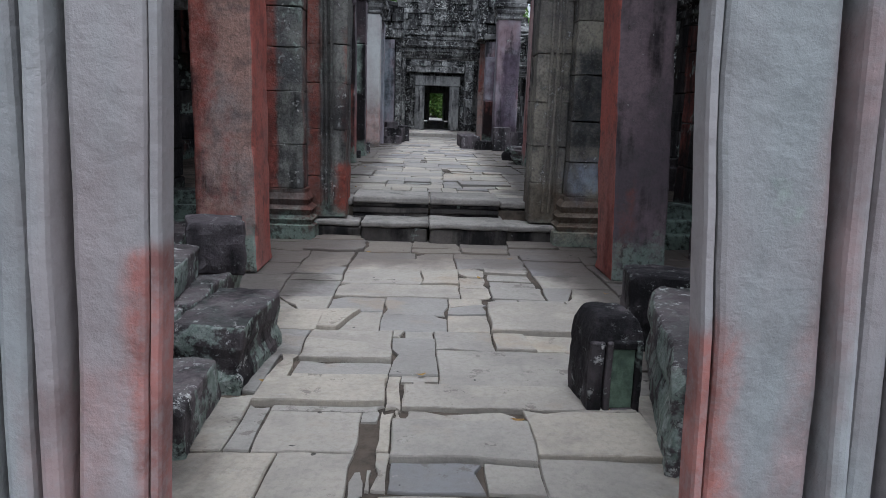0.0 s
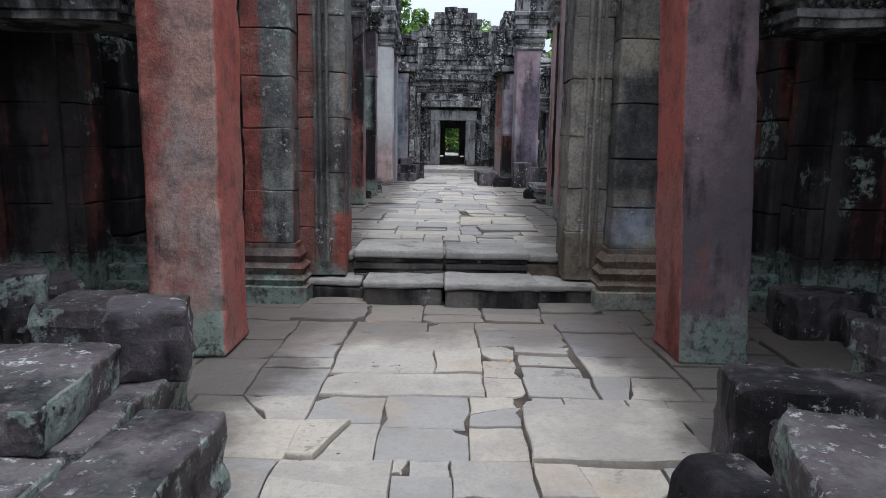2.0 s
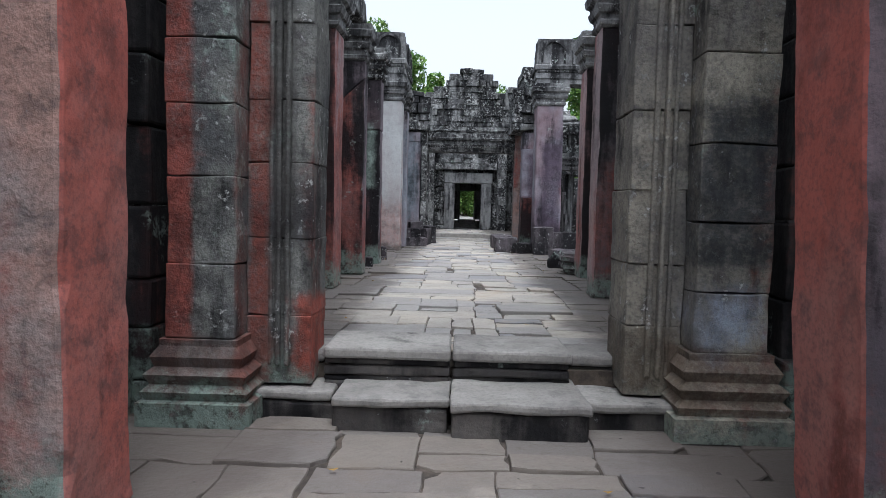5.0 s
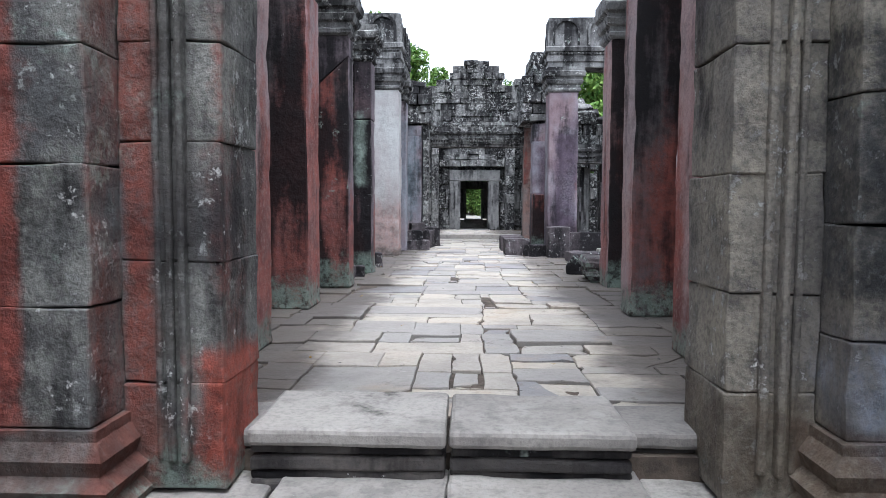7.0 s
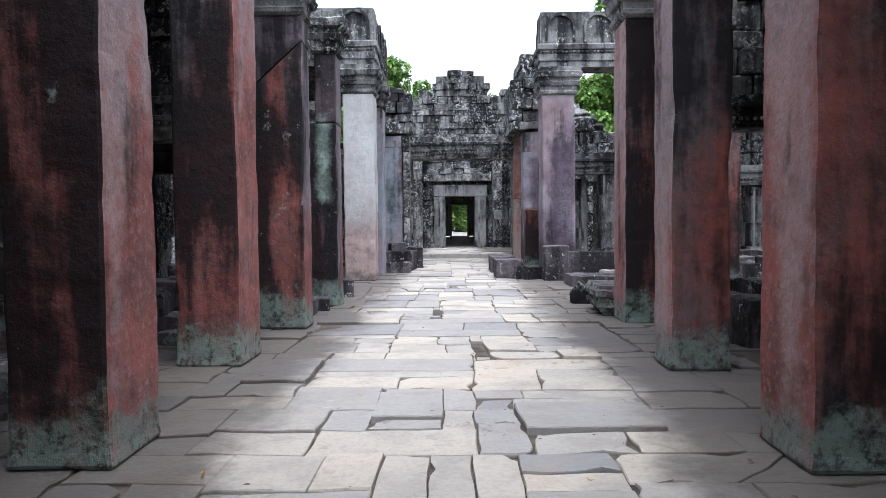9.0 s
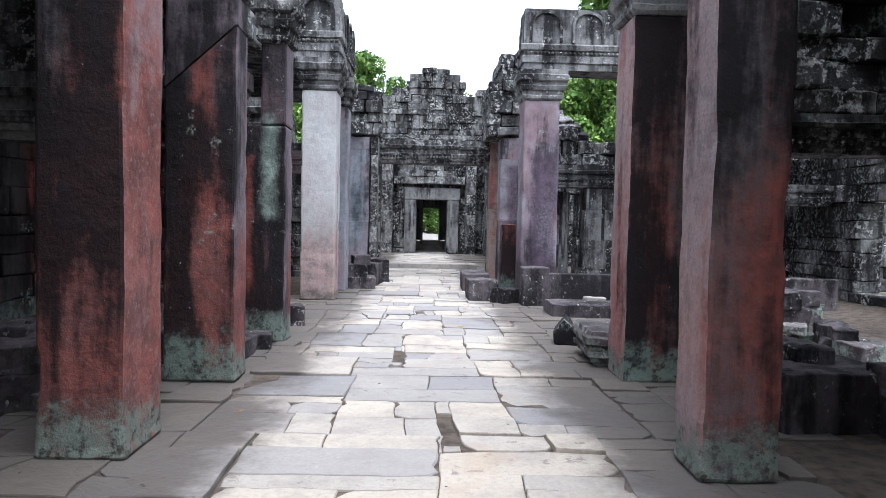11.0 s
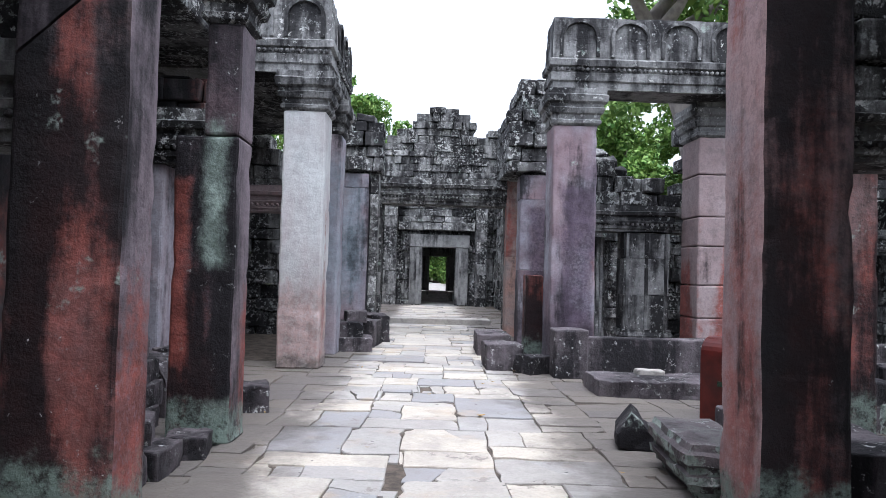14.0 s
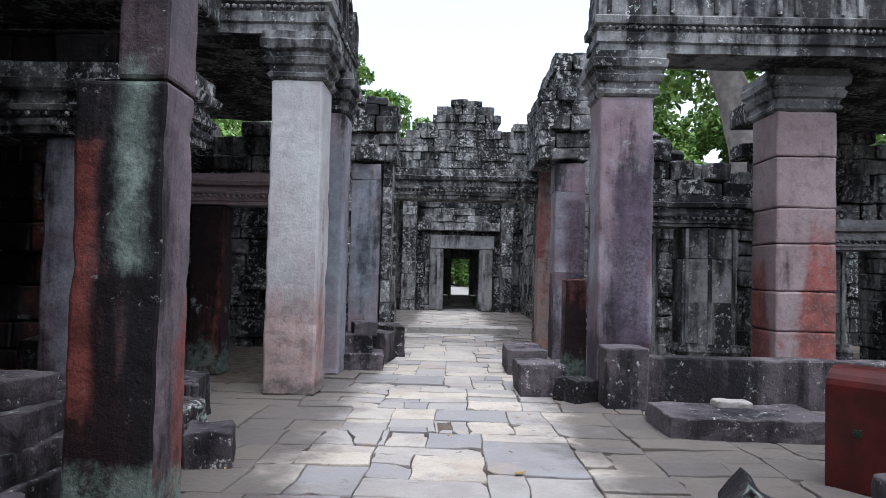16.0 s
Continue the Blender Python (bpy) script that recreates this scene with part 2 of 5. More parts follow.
M_BLOCK = stone("mossy_fallen_stone", (0.15, 0.126, 0.13), (0.06, 0.05, 0.053), soot=0.56, lichen=1.2, spots=0.95, relief=1.0, mottled=0.65, sides=True)
M_MAUVEBLOCK = stone("dark_mauve_stone", (0.125, 0.107, 0.115), (0.05, 0.042, 0.047), soot=0.64, lichen=0.3, spots=0.8, relief=1.0, mottled=0.6)
M_PANEL = plain("green_lichen_panel", (0.17, 0.24, 0.18), (0.09, 0.13, 0.10), 14)
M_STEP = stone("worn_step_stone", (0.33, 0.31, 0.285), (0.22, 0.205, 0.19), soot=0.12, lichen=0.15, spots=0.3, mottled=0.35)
# Risers darker than the treads: damp dirt and shade both put into the colour.
M_RISER = stone("dark_riser_stone", (0.12, 0.108, 0.098), (0.05, 0.046, 0.043), soot=0.6, lichen=0.4, spots=0.4, relief=0.8)


def slab_material():
    k = Mixer("paving_sandstone", 0.62)
    pick = k.math("FRACT", k.math("ADD", k.random, k.math("MULTIPLY", k.island, 3.7)), 0.0)
    other = k.math("FRACT", k.math("MULTIPLY", pick, 17.3), 0.0)
    tint = k.mix(k.ramp(pick, 0.1, 0.6), (0.31, 0.295, 0.278), (0.41, 0.374, 0.325))
    tint = k.mix(k.ramp(pick, 0.62, 0.72), tint, (0.455, 0.408, 0.342))
    tint = k.mix(k.ramp(pick, 0.86, 0.93), tint, (0.245, 0.24, 0.245))
    c = k.mix(k.math("MULTIPLY", k.ramp(k.noise(2.6, 6, 0.66), 0.44, 0.66), 0.45), tint, (0.245, 0.225, 0.205))
    c = k.mix(k.math("MULTIPLY", k.ramp(k.noise(0.8, 5, 0.65, at=k.world), 0.5, 0.66), 0.4), c, (0.17, 0.155, 0.148))
    c = k.mix(k.math("MULTIPLY", k.ramp(k.noise(34, 5, 0.72), 0.42, 0.7), 0.35), c, (0.20, 0.185, 0.17))
    # thin dark stains and flaked pale skin, sharp-edged
    stain = k.math("MULTIPLY", k.ramp(k.noise(5.5, 7, 0.78), 0.585, 0.62), k.ramp(other, 0.3, 0.8, 0.15, 0.7))
    c = k.mix(stain, c, (0.155, 0.135, 0.118))
    c = k.mix(k.math("MULTIPLY", k.ramp(k.noise(8, 6, 0.75), 0.63, 0.66), 0.45), c, (0.45, 0.42, 0.385))
    ochre = k.ramp(k.noise(1.5, 5, 0.6, at=k.world), 0.55, 0.68, 0.0, 0.4)
    c = k.mix(ochre, c, (0.36, 0.27, 0.18))
    # Untrodden dirt and roof shade at the sides, both put into the colour.
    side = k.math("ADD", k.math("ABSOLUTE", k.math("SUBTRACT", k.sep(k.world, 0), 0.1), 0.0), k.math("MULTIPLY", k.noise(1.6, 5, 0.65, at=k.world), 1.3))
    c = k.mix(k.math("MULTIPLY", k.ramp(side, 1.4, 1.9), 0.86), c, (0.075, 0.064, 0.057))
    # Paving colour darkened in a ragged band just before the steps.
    step_band = k.math("ADD", k.math("ABSOLUTE", k.math("SUBTRACT", k.sep(k.world, 1), 6.4), 0.0), k.math("MULTIPLY", k.noise(1.3, 5, 0.65, at=k.world), 1.6))
    c = k.mix(k.ramp(step_band, 1.25, 1.85, 0.75, 0.0), c, (0.12, 0.10, 0.088))
    c = k.mix(k.math("MULTIPLY", k.ramp(k.noise(13, 2, 0.4), 0.755, 0.78), 0.9), c, (0.035, 0.03, 0.026))
    h = k.math("ADD", k.noise(4, 7, 0.66), k.math("MULTIPLY", k.noise(45, 3), 0.2))
    return k.finish(c, h, 0.7, 0.03)


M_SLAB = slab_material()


M_DIRT = plain("joint_earth", (0.11, 0.088, 0.07), (0.045, 0.037, 0.031), 7)
M_GROUND = plain("forest_ground", (0.11, 0.095, 0.06), (0.05, 0.07, 0.03), 0.6)
M_BARK = plain("pale_bark", (0.30, 0.27, 0.25), (0.18, 0.16, 0.15), 3)
M_BARKDARK = plain("dark_bark", (0.12, 0.10, 0.085), (0.06, 0.05, 0.045), 5)
M_MARK = plain("faded_green_paint", (0.02, 0.05, 0.03), (0.03, 0.03, 0.02), 30)
# Near-black brown: the bin's shaded end is put into this colour.
M_BINSHADE = plain("shaded_bin_side", (0.02, 0.012, 0.011), (0.012, 0.008, 0.008), 5, 0.4, 0.08)
M_REDWOOD = plain("red_painted_wood", (0.085, 0.014, 0.011), (0.05, 0.01, 0.009), 5, 0.28, 0.08)


def leaf_material(name, a, b):
    k = Mixer(name, 0.6)
    c = k.mix(k.island, a, b)
    k.b.inputs["Transmission Weight"].default_value = 0.0
    return k.finish(c)


M_LEAF = leaf_material("leaves", (0.06, 0.15, 0.03), (0.20, 0.30, 0.07))


# ---- mesh helpers ----
def thing(name, label, category, group="", kind="", at=(0, 0, 0), rz=0.0):
    ob = new(name)
    ob.matrix_basis = pose(*at, 0, 0, rz)
    return tagged(ob, label, category, group, kind)


def mesh_of(bm, name, mat, smooth=False):
    me = bpy.data.meshes.new(name)
    if smooth:
        for f in bm.faces:
            f.smooth = True
    bm.to_mesh(me)
    bm.free()
    me.materials.append(mat)
    return me


def part(name, bm, mat, parent=None, label="", smooth=False):
    ob = new(name, mesh_of(bm, name, mat, smooth))
    ob.parent = parent
    if label:
        ob["label"] = label
    return ob


def solid(name, bm, mat, label, category, group="", kind="", at=(0, 0, 0), rot=(0, 0, 0)):
    ob = part(name, bm, mat)
    ob.matrix_basis = pose(*at, *rot)
    return tagged(ob, label, category, group, kind)


def shake(bm, amount, scale=2.0, seed=0, fine=0.35):
    off = Vector((seed * 7.31, seed * 3.17, seed * 5.71))
    for v in bm.verts:
        d = noise.noise_vector(v.co * scale + off) * amount + noise.noise_vector(v.co * scale * 4 + off) * amount * fine
        v.co += d


def box(bm, x0, x1, y0, y1, z0, z1, cell=0.0, bevel=0.0):
    """A box into bm, cut into cells about that size, its corners softened."""
    def cuts(a, b):
        k = max(1, min(40, round((b - a) / cell))) if cell else 1
        row = [a + (b - a) * i / k for i in range(k + 1)]
        if bevel and b - a > 2.4 * bevel:
            row = [a, a + bevel] + [p for p in row[1:-1] if a + 1.5 * bevel < p < b - 1.5 * bevel] + [b - bevel, b]
        return row
    X, Y, Z = cuts(x0, x1), cuts(y0, y1), cuts(z0, z1)
    made = {}

    def vert(i, j, k):
        key = (i, j, k)
        if key not in made:
            p = [X[i], Y[j], Z[k]]
            ends = [i in (0, len(X) - 1), j in (0, len(Y) - 1), k in (0, len(Z) - 1)]
            if bevel and sum(ends) > 1:
                pull = bevel * (0.30 if sum(ends) == 2 else 0.45)
                for a, (lo, hi) in enumerate(((x0, x1), (y0, y1), (z0, z1))):
                    if ends[a]:
                        p[a] += pull if abs(p[a] - lo) < 1e-9 else -pull
            made[key] = bm.verts.new(p)
        return made[key]
    nx, ny, nz = len(X) - 1, len(Y) - 1, len(Z) - 1
    for i in range(nx):
        for j in range(ny):
            bm.faces.new((vert(i, j, 0), vert(i, j + 1, 0), vert(i + 1, j + 1, 0), vert(i + 1, j, 0)))
            bm.faces.new((vert(i, j, nz), vert(i + 1, j, nz), vert(i + 1, j + 1, nz), vert(i, j + 1, nz)))
    for i in range(nx):
        for k in range(nz):
            bm.faces.new((vert(i, 0, k), vert(i + 1, 0, k), vert(i + 1, 0, k + 1), vert(i, 0, k + 1)))
            bm.faces.new((vert(i, ny, k), vert(i, ny, k + 1), vert(i + 1, ny, k + 1), vert(i + 1, ny, k)))
    for j in range(ny):
        for k in range(nz):
            bm.faces.new((vert(0, j, k), vert(0, j, k + 1), vert(0, j + 1, k + 1), vert(0, j + 1, k)))
            bm.faces.new((vert(nx, j, k), vert(nx, j + 1, k), vert(nx, j + 1, k + 1), vert(nx, j, k + 1)))
    return bm


def rough_box(x0, x1, y0, y1, z0, z1, seed, amount=0.012, cell=0.12, bevel=0.02, scale=2.5):
    bm = box(bmesh.new(), x0, x1, y0, y1, z0, z1, cell, bevel)
    shake(bm, amount, scale, seed)
    return bm


def profile_block(bm, x0, x1, y0, y1, rings, cell=0.0):
    """Stacked mouldings: rings of (z, outset) round a rectangle, closed at both ends."""
    loops = []
    for z, o in rings:
        loops.append([bm.verts.new(p) for p in ((x0 - o, y0 - o, z), (x1 + o, y0 - o, z), (x1 + o, y1 + o, z), (x0 - o, y1 + o, z))])
    for a, b in zip(loops, loops[1:]):
        for i in range(4):
            bm.faces.new((a[i], a[(i + 1) % 4], b[(i + 1) % 4], b[i]))
    bm.faces.new(loops[0][::-1])
    bm.faces.new(loops[-1])
    return bm


# ---- levels ----
LOW, HIGH = 0.0, 0.28


# ---- columns ----
def chip(bm, w, d, z0, z1, seed, count):
    """Knock small flakes off the upright edges between z0 and z1."""
    rnd = random.Random(seed)
    for _ in range(count):
        sx, sy = rnd.choice((-1, 1)), rnd.choice((-1, 1))
        at = Vector((sx * w, sy * d, rnd.uniform(z0, z1)))
        r = rnd.uniform(0.05, 0.10)
        for v in bm.verts:
            q = (v.co - at)
            q.z *= 0.6
            if q.length < r:
                k = (1 - q.length / r) * r * 0.22
                v.co.x -= sx * k
                v.co.y -= sy * k


def column(x0, x1, y0, y1, base, top, mat, label, seed, capital=None, lean=(0, 0), group="columns along the hall", joints=(), inner=None, notch=None, crack=None):
    """A square shaft with worn edges. notch: (height, x) above which only the part past x stands; crack: (height at the middle, slope) of a slanting break."""
    cx, cy = (x0 + x1) / 2, (y0 + y1) / 2
    w, d = (x1 - x0) / 2, (y1 - y0) / 2
    root = thing("stone_column", label, "column", group, at=(cx, cy, base))
    h = top - base
    edges = [0.0, *joints, h]
    pieces = []
    for i, (a, b) in enumerate(zip(edges, edges[1:])):
        g = 0.004 if joints else 0
        if notch:
            pieces += [(-w, w, -d, d, 0.0, notch[0] - base), (notch[1] - cx, w, -d, d, notch[0] - base + 0.003, h)]
        else:
            pieces.append((-w, w, -d, d, a + g * (i > 0), b - g * (i < len(edges) - 2)))
    meshes = []
    for i, p in enumerate(pieces):
        bm = box(bmesh.new(), *p, 0.075, 0.025)
        shake(bm, 0.010, 2.2, seed + i, 0.6)
        chip(bm, w, d, 0.0, h, seed + 40 + i, 7)
        if crack:
            n = Vector((-crack[1], 0, 1)).normalized()
            for s in (1, -1):
                half = bm.copy()
                geom = half.verts[:] + half.edges[:] + half.faces[:]
                cut = bmesh.ops.bisect_plane(half, geom=geom, plane_co=Vector((0, 0, crack[0] - base + s * 0.01)), plane_no=n * s, clear_inner=True)
                bmesh.ops.contextual_create(half, geom=[e for e in cut["geom_cut"] if isinstance(e, bmesh.types.BMEdge)])
                meshes.append((half, mat if s < 0 else M_MAUVEDARK))
            bm.free()
        else:
            meshes.append((bm, mat))
    for bm, m in meshes:
        for v in bm.verts:
            v.co.x += lean[0] * v.co.z
            v.co.y += lean[1] * v.co.z
            if v.co.z < 0.03:
                v.co.x *= 1.03
                v.co.y *= 1.03
        shaft = part("shaft", bm, m, root, smooth=False)
        # Nave-side faces: paler pigment, with the nave's sky light put into the colour.
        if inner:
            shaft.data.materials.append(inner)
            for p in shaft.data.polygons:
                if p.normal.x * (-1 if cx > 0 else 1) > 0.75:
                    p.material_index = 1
    if capital:
        left = notch[1] - cx if notch else -w
        cap = profile_block(bmesh.new(), left, w, -d, d, [(h, 0.0), (h + 0.03, 0.035), (h + 0.07, 0.04), (h + 0.09, 0.015), (h + 0.15, 0.025), (h + 0.17, 0.06), (h + 0.24, 0.085), (h + 0.26, 0.06), (h + 0.30, 0.065),
                                                       (h + 0.33, 0.11), (h + 0.42, 0.125), (h + 0.44, 0.10), (h + 0.52, 0.10)])
        bmesh.ops.subdivide_edges(cap, edges=[e for e in cap.edges if e.calc_length() > 0.3], cuts=5, use_grid_fill=True)
        shake(cap, 0.012, 5, seed + 80, 0.7)
        for v in cap.verts:
            v.co.x += lean[0] * v.co.z
            v.co.y += lean[1] * v.co.z
        part("capital", cap, capital, root, "moulded grey capital with dark weathering")
    return root


RED_LABEL = "square sandstone column with faded red paint and green lichen foot"
BLACK_LABEL = "square sandstone column streaked black over dark red paint"
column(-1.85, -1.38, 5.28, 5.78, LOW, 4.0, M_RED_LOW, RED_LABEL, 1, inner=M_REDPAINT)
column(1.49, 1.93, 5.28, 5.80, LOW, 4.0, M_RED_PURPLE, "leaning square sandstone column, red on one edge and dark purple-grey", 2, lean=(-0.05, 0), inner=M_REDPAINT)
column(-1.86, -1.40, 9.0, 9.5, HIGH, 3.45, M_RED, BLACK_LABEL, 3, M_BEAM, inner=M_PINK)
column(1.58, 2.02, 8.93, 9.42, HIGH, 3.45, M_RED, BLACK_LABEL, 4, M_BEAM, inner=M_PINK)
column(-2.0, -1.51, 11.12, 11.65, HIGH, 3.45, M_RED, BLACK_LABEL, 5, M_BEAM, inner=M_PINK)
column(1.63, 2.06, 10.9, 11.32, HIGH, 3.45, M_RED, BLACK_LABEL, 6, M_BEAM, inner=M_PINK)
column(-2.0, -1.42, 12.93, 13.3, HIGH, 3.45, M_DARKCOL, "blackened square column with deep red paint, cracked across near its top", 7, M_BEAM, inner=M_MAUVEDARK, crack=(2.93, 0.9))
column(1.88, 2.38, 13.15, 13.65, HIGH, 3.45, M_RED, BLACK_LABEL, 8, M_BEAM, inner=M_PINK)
column(-1.88, -1.39, 14.74, 15.12, HIGH, 3.52, M_PURPLE, "broken dark column with pale green lichen patch", 9, M_RUIN, inner=M_MAUVEDARK, notch=(2.64, -1.67))
column(-1.94, -1.37, 18.62, 19.18, HIGH, 3.76, M_WHITE, "pale grey sandstone column with pink lower shaft", 10, M_BEAM)
column(-1.92, -1.36, 20.1, 20.66, HIGH, 3.76, M_MAUVE, "blue-grey sandstone column under the crossing beam", 11, M_BEAM)
column(1.82, 2.46, 19.16, 19.78, HIGH, 3.80, M_MAUVE, "tall mauve-grey column with moulded capital", 12, M_BEAM)
column(4.15, 4.9, 19.7, 20.4, HIGH, 3.80, M_RED_HIGH, "jointed sandstone column, red below and grey above", 13, M_BEAM, joints=(0.75, 1.25, 1.85, 2.3, 2.95))

column(-3.10, -2.64, 16.45, 16.9, HIGH, 2.66, M_MAUVE, "weathered mauve column inside the ruined aisle", 14)
column(3.65, 4.05, 15.42, 15.82, HIGH, 2.63, M_DARKCOL, "short weathered column under a dark lintel", 15)
column(-3.3, -2.86, 19.92, 20.28, HIGH, 2.47, M_DARKCOL, "dark red pillar under a fallen moulded beam", 17)
column(-3.40, -3.08, 14.5, 14.85, HIGH, 2.5, M_WALL, "slim weathered column deep in the aisle", 16)

# ---- large structure ----
def struct(name, bm, mat, label, category="wall"):
    return tagged(part(name, bm, mat), label, category, kind="structure")


struct("ground", box(bmesh.new(), -400, 400, -200, 600, -0.6, -0.12), M_GROUND, "earth and forest floor under the ruin", "ground")
struct("floor_1", box(bmesh.new(), -4.6, 4.6, -4.0, 7.0, -0.118, -0.013), M_DIRT, "dark earth bed between the lower paving slabs", "floor")
struct("floor_2", box(bmesh.new(), -6.6, 9.0, 7.3, 36.5, -0.118, 0.266), M_DIRT, "dark earth bed between the upper paving slabs", "floor")

# ---- steps up to the hall ----
def steps():
    root = tagged(new("steps"), "two worn sandstone steps with moulded, broken risers", "steps", kind="structure")
    # lower step: two long worn stones standing forward, shorter ones set back
    spans = [(-1.36, -0.72, 6.98, 0.17), (-0.70, -0.004, 6.76, 0.20), (0.004, 0.80, 6.66, 0.21), (0.81, 1.40, 6.88, 0.17)]
    for i, (a, b, y, z) in enumerate(spans):
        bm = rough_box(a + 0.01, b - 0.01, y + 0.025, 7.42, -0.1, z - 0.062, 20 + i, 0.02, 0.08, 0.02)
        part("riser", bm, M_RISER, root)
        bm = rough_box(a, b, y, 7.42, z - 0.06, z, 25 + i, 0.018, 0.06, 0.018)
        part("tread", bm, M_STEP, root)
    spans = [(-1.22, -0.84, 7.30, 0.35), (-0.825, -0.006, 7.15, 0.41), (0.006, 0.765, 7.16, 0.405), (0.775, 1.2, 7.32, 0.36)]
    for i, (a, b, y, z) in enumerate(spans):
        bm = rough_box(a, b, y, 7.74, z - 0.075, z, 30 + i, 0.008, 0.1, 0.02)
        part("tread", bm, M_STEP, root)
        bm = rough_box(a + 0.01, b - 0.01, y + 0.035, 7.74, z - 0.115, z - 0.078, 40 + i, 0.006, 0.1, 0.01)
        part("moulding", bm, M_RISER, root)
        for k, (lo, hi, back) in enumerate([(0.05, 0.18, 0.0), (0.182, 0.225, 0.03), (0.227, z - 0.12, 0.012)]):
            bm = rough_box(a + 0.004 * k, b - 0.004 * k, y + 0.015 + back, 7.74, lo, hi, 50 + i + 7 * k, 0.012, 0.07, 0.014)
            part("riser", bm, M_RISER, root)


steps()


# ---- block-built piers of the inner doorway ----
def pier(name, x0, x1, y0, y1, z0, z1, mat, label, seed, grooves=(), course=0.42, plinth=False):
    """A pier of stacked blocks with upright mouldings on its front."""
    root = tagged(new(name), label, "pier", kind="structure")
    rnd = random.Random(seed)
    z = z0
    i = 0
    if plinth:
        rings = [(z0, 0.13), (z0 + 0.14, 0.13), (z0 + 0.15, 0.09), (z0 + 0.2, 0.11), (z0 + 0.24, 0.07), (z0 + 0.3, 0.1), (z0 + 0.34, 0.05), (z0 + 0.4, 0.07), (z0 + 0.46, 0.03), (z0 + 0.5, 0.03)]
        bm = profile_block(bmesh.new(), x0, x1, y0, y1, rings)
        part("plinth", bm, mat, root, "moulded plinth with green lichen")
        z = z0 + 0.5
    while z < z1 - 0.05:
        h = min(course * rnd.uniform(0.8, 1.25), z1 - z)
        if z1 - z - h < 0.15:
            h = z1 - z
        j = rnd.uniform(-0.006, 0.006)
        bm = rough_box(x0 + j, x1 + j, y0 + j, y1, z + 0.002, z + h - 0.002, seed + i, 0.011, 0.06, 0.007, 3.5)
        part("block", bm, mat, root)
        z += h
        i += 1
    for g, (gx, gw, proud) in enumerate(grooves):
        bm = rough_box(gx - gw / 2, gx + gw / 2, y0 - proud, y0 + 0.02, z0 + 0.12, z1 - 0.01, seed + 60 + g, 0.004, 0.15, 0.012)
        part("moulding", bm, mat, root)
    return root


TALL = 4.3
pier("pier_1", -1.70, -1.29, 6.85, 7.35, LOW, TALL, M_PIL, "red-painted sandstone block pier with white lichen and moulded plinth", 101, plinth=True)
pier("pier_2", 1.41, 1.84, 6.85, 7.35, LOW, TALL, M_PIL_BROWN, "dark sandstone block pier with moulded plinth", 121, plinth=True)
pier("door_jamb_1", -1.284, -0.88, 7.08, 7.52, HIGH - 0.1, TALL, M_PIL, "sandstone door jamb with upright mouldings and red paint", 141, [(-1.09, 0.035, 0.03), (-1.03, 0.03, 0.05), (-1.14, 0.03, 0.015)])
pier("door_jamb_2", 1.06, 1.404, 7.05, 7.52, HIGH - 0.1, TALL, M_PIL_BROWN, "brown sandstone door jamb with upright mouldings", 161, [(1.20, 0.035, 0.03), (1.26, 0.03, 0.05), (1.32, 0.03, 0.015)])
struct("lintel_1", rough_box(-2.0, 2.0, 6.95, 7.76, TALL + 0.005, TALL + 0.7, 71, 0.02, 0.3), M_PIL_BROWN, "dark stone lintel across the inner doorway", "lintel")


# ---- walls of stacked blocks ----
def block_wall(name, along, fixed0, fixed1, a0, a1, z0, z1, mat, label, seed, course=0.38, length=0.8, holes=(), top=None, amount=0.014, cell=0.2):
    """A wall of coursed blocks in one mesh, with openings (a0, a1, z0, z1) left free and an uneven top."""
    rnd = random.Random(seed)
    verts, faces = [], []
    z = z0
    n = 0
    while z < z1 - 0.02:
        h = min(course * rnd.uniform(0.75, 1.3), z1 - z)
        a = a0 + rnd.uniform(-length, 0)
        while a < a1:
            b = a + length * rnd.uniform(0.55, 1.5)
            lo, hi = max(a, a0), min(b, a1)
            a = b
            if hi - lo < 0.06:
                continue
            mid = (lo + hi) / 2
            if top and z + h * 0.5 > top(mid):
                continue
            pieces = [(lo, hi)]
            for h0, h1, hz0, hz1 in holes:
                if z + h * 0.5 > hz0 and z + h * 0.5 < hz1:
                    out = []
                    for p, q in pieces:
                        if q <= h0 or p >= h1:
                            out.append((p, q))
                        else:
                            if p < h0:
                                out.append((p, h0))
                            if q > h1:
                                out.append((h1, q))
                    pieces = out
            for p, q in pieces:
                if q - p < 0.03:
                    continue
                n += 1
                j = rnd.uniform(-0.02, 0.02) * (amount / 0.014) * (1.8 if amount > 0.02 else 1.0)
                bm = bmesh.new()
                if along == "x":
                    box(bm, p + 0.004, q - 0.004, fixed0 + j, fixed1, z + 0.004, z + h - 0.004, cell, 0.02)
                else:
                    box(bm, fixed0 + (j if fixed0 > 0 else 0), fixed1 + (j if fixed0 <= 0 else 0), p + 0.004, q - 0.004, z + 0.004, z + h - 0.004, cell, 0.02)
                shake(bm, amount, 2.5, seed + n)
                bm.verts.ensure_lookup_table()
                bm.verts.index_update()
                k = len(verts)
                verts.extend(v.co[:] for v in bm.verts)
                faces.extend([k + v.index for v in f.verts] for f in bm.faces)
                bm.free()
        z += h
    me = bpy.data.meshes.new(name)
    me.from_pydata(verts, [], faces)
    me.materials.append(mat)
    return tagged(new(name, me), label, "wall", kind="structure")


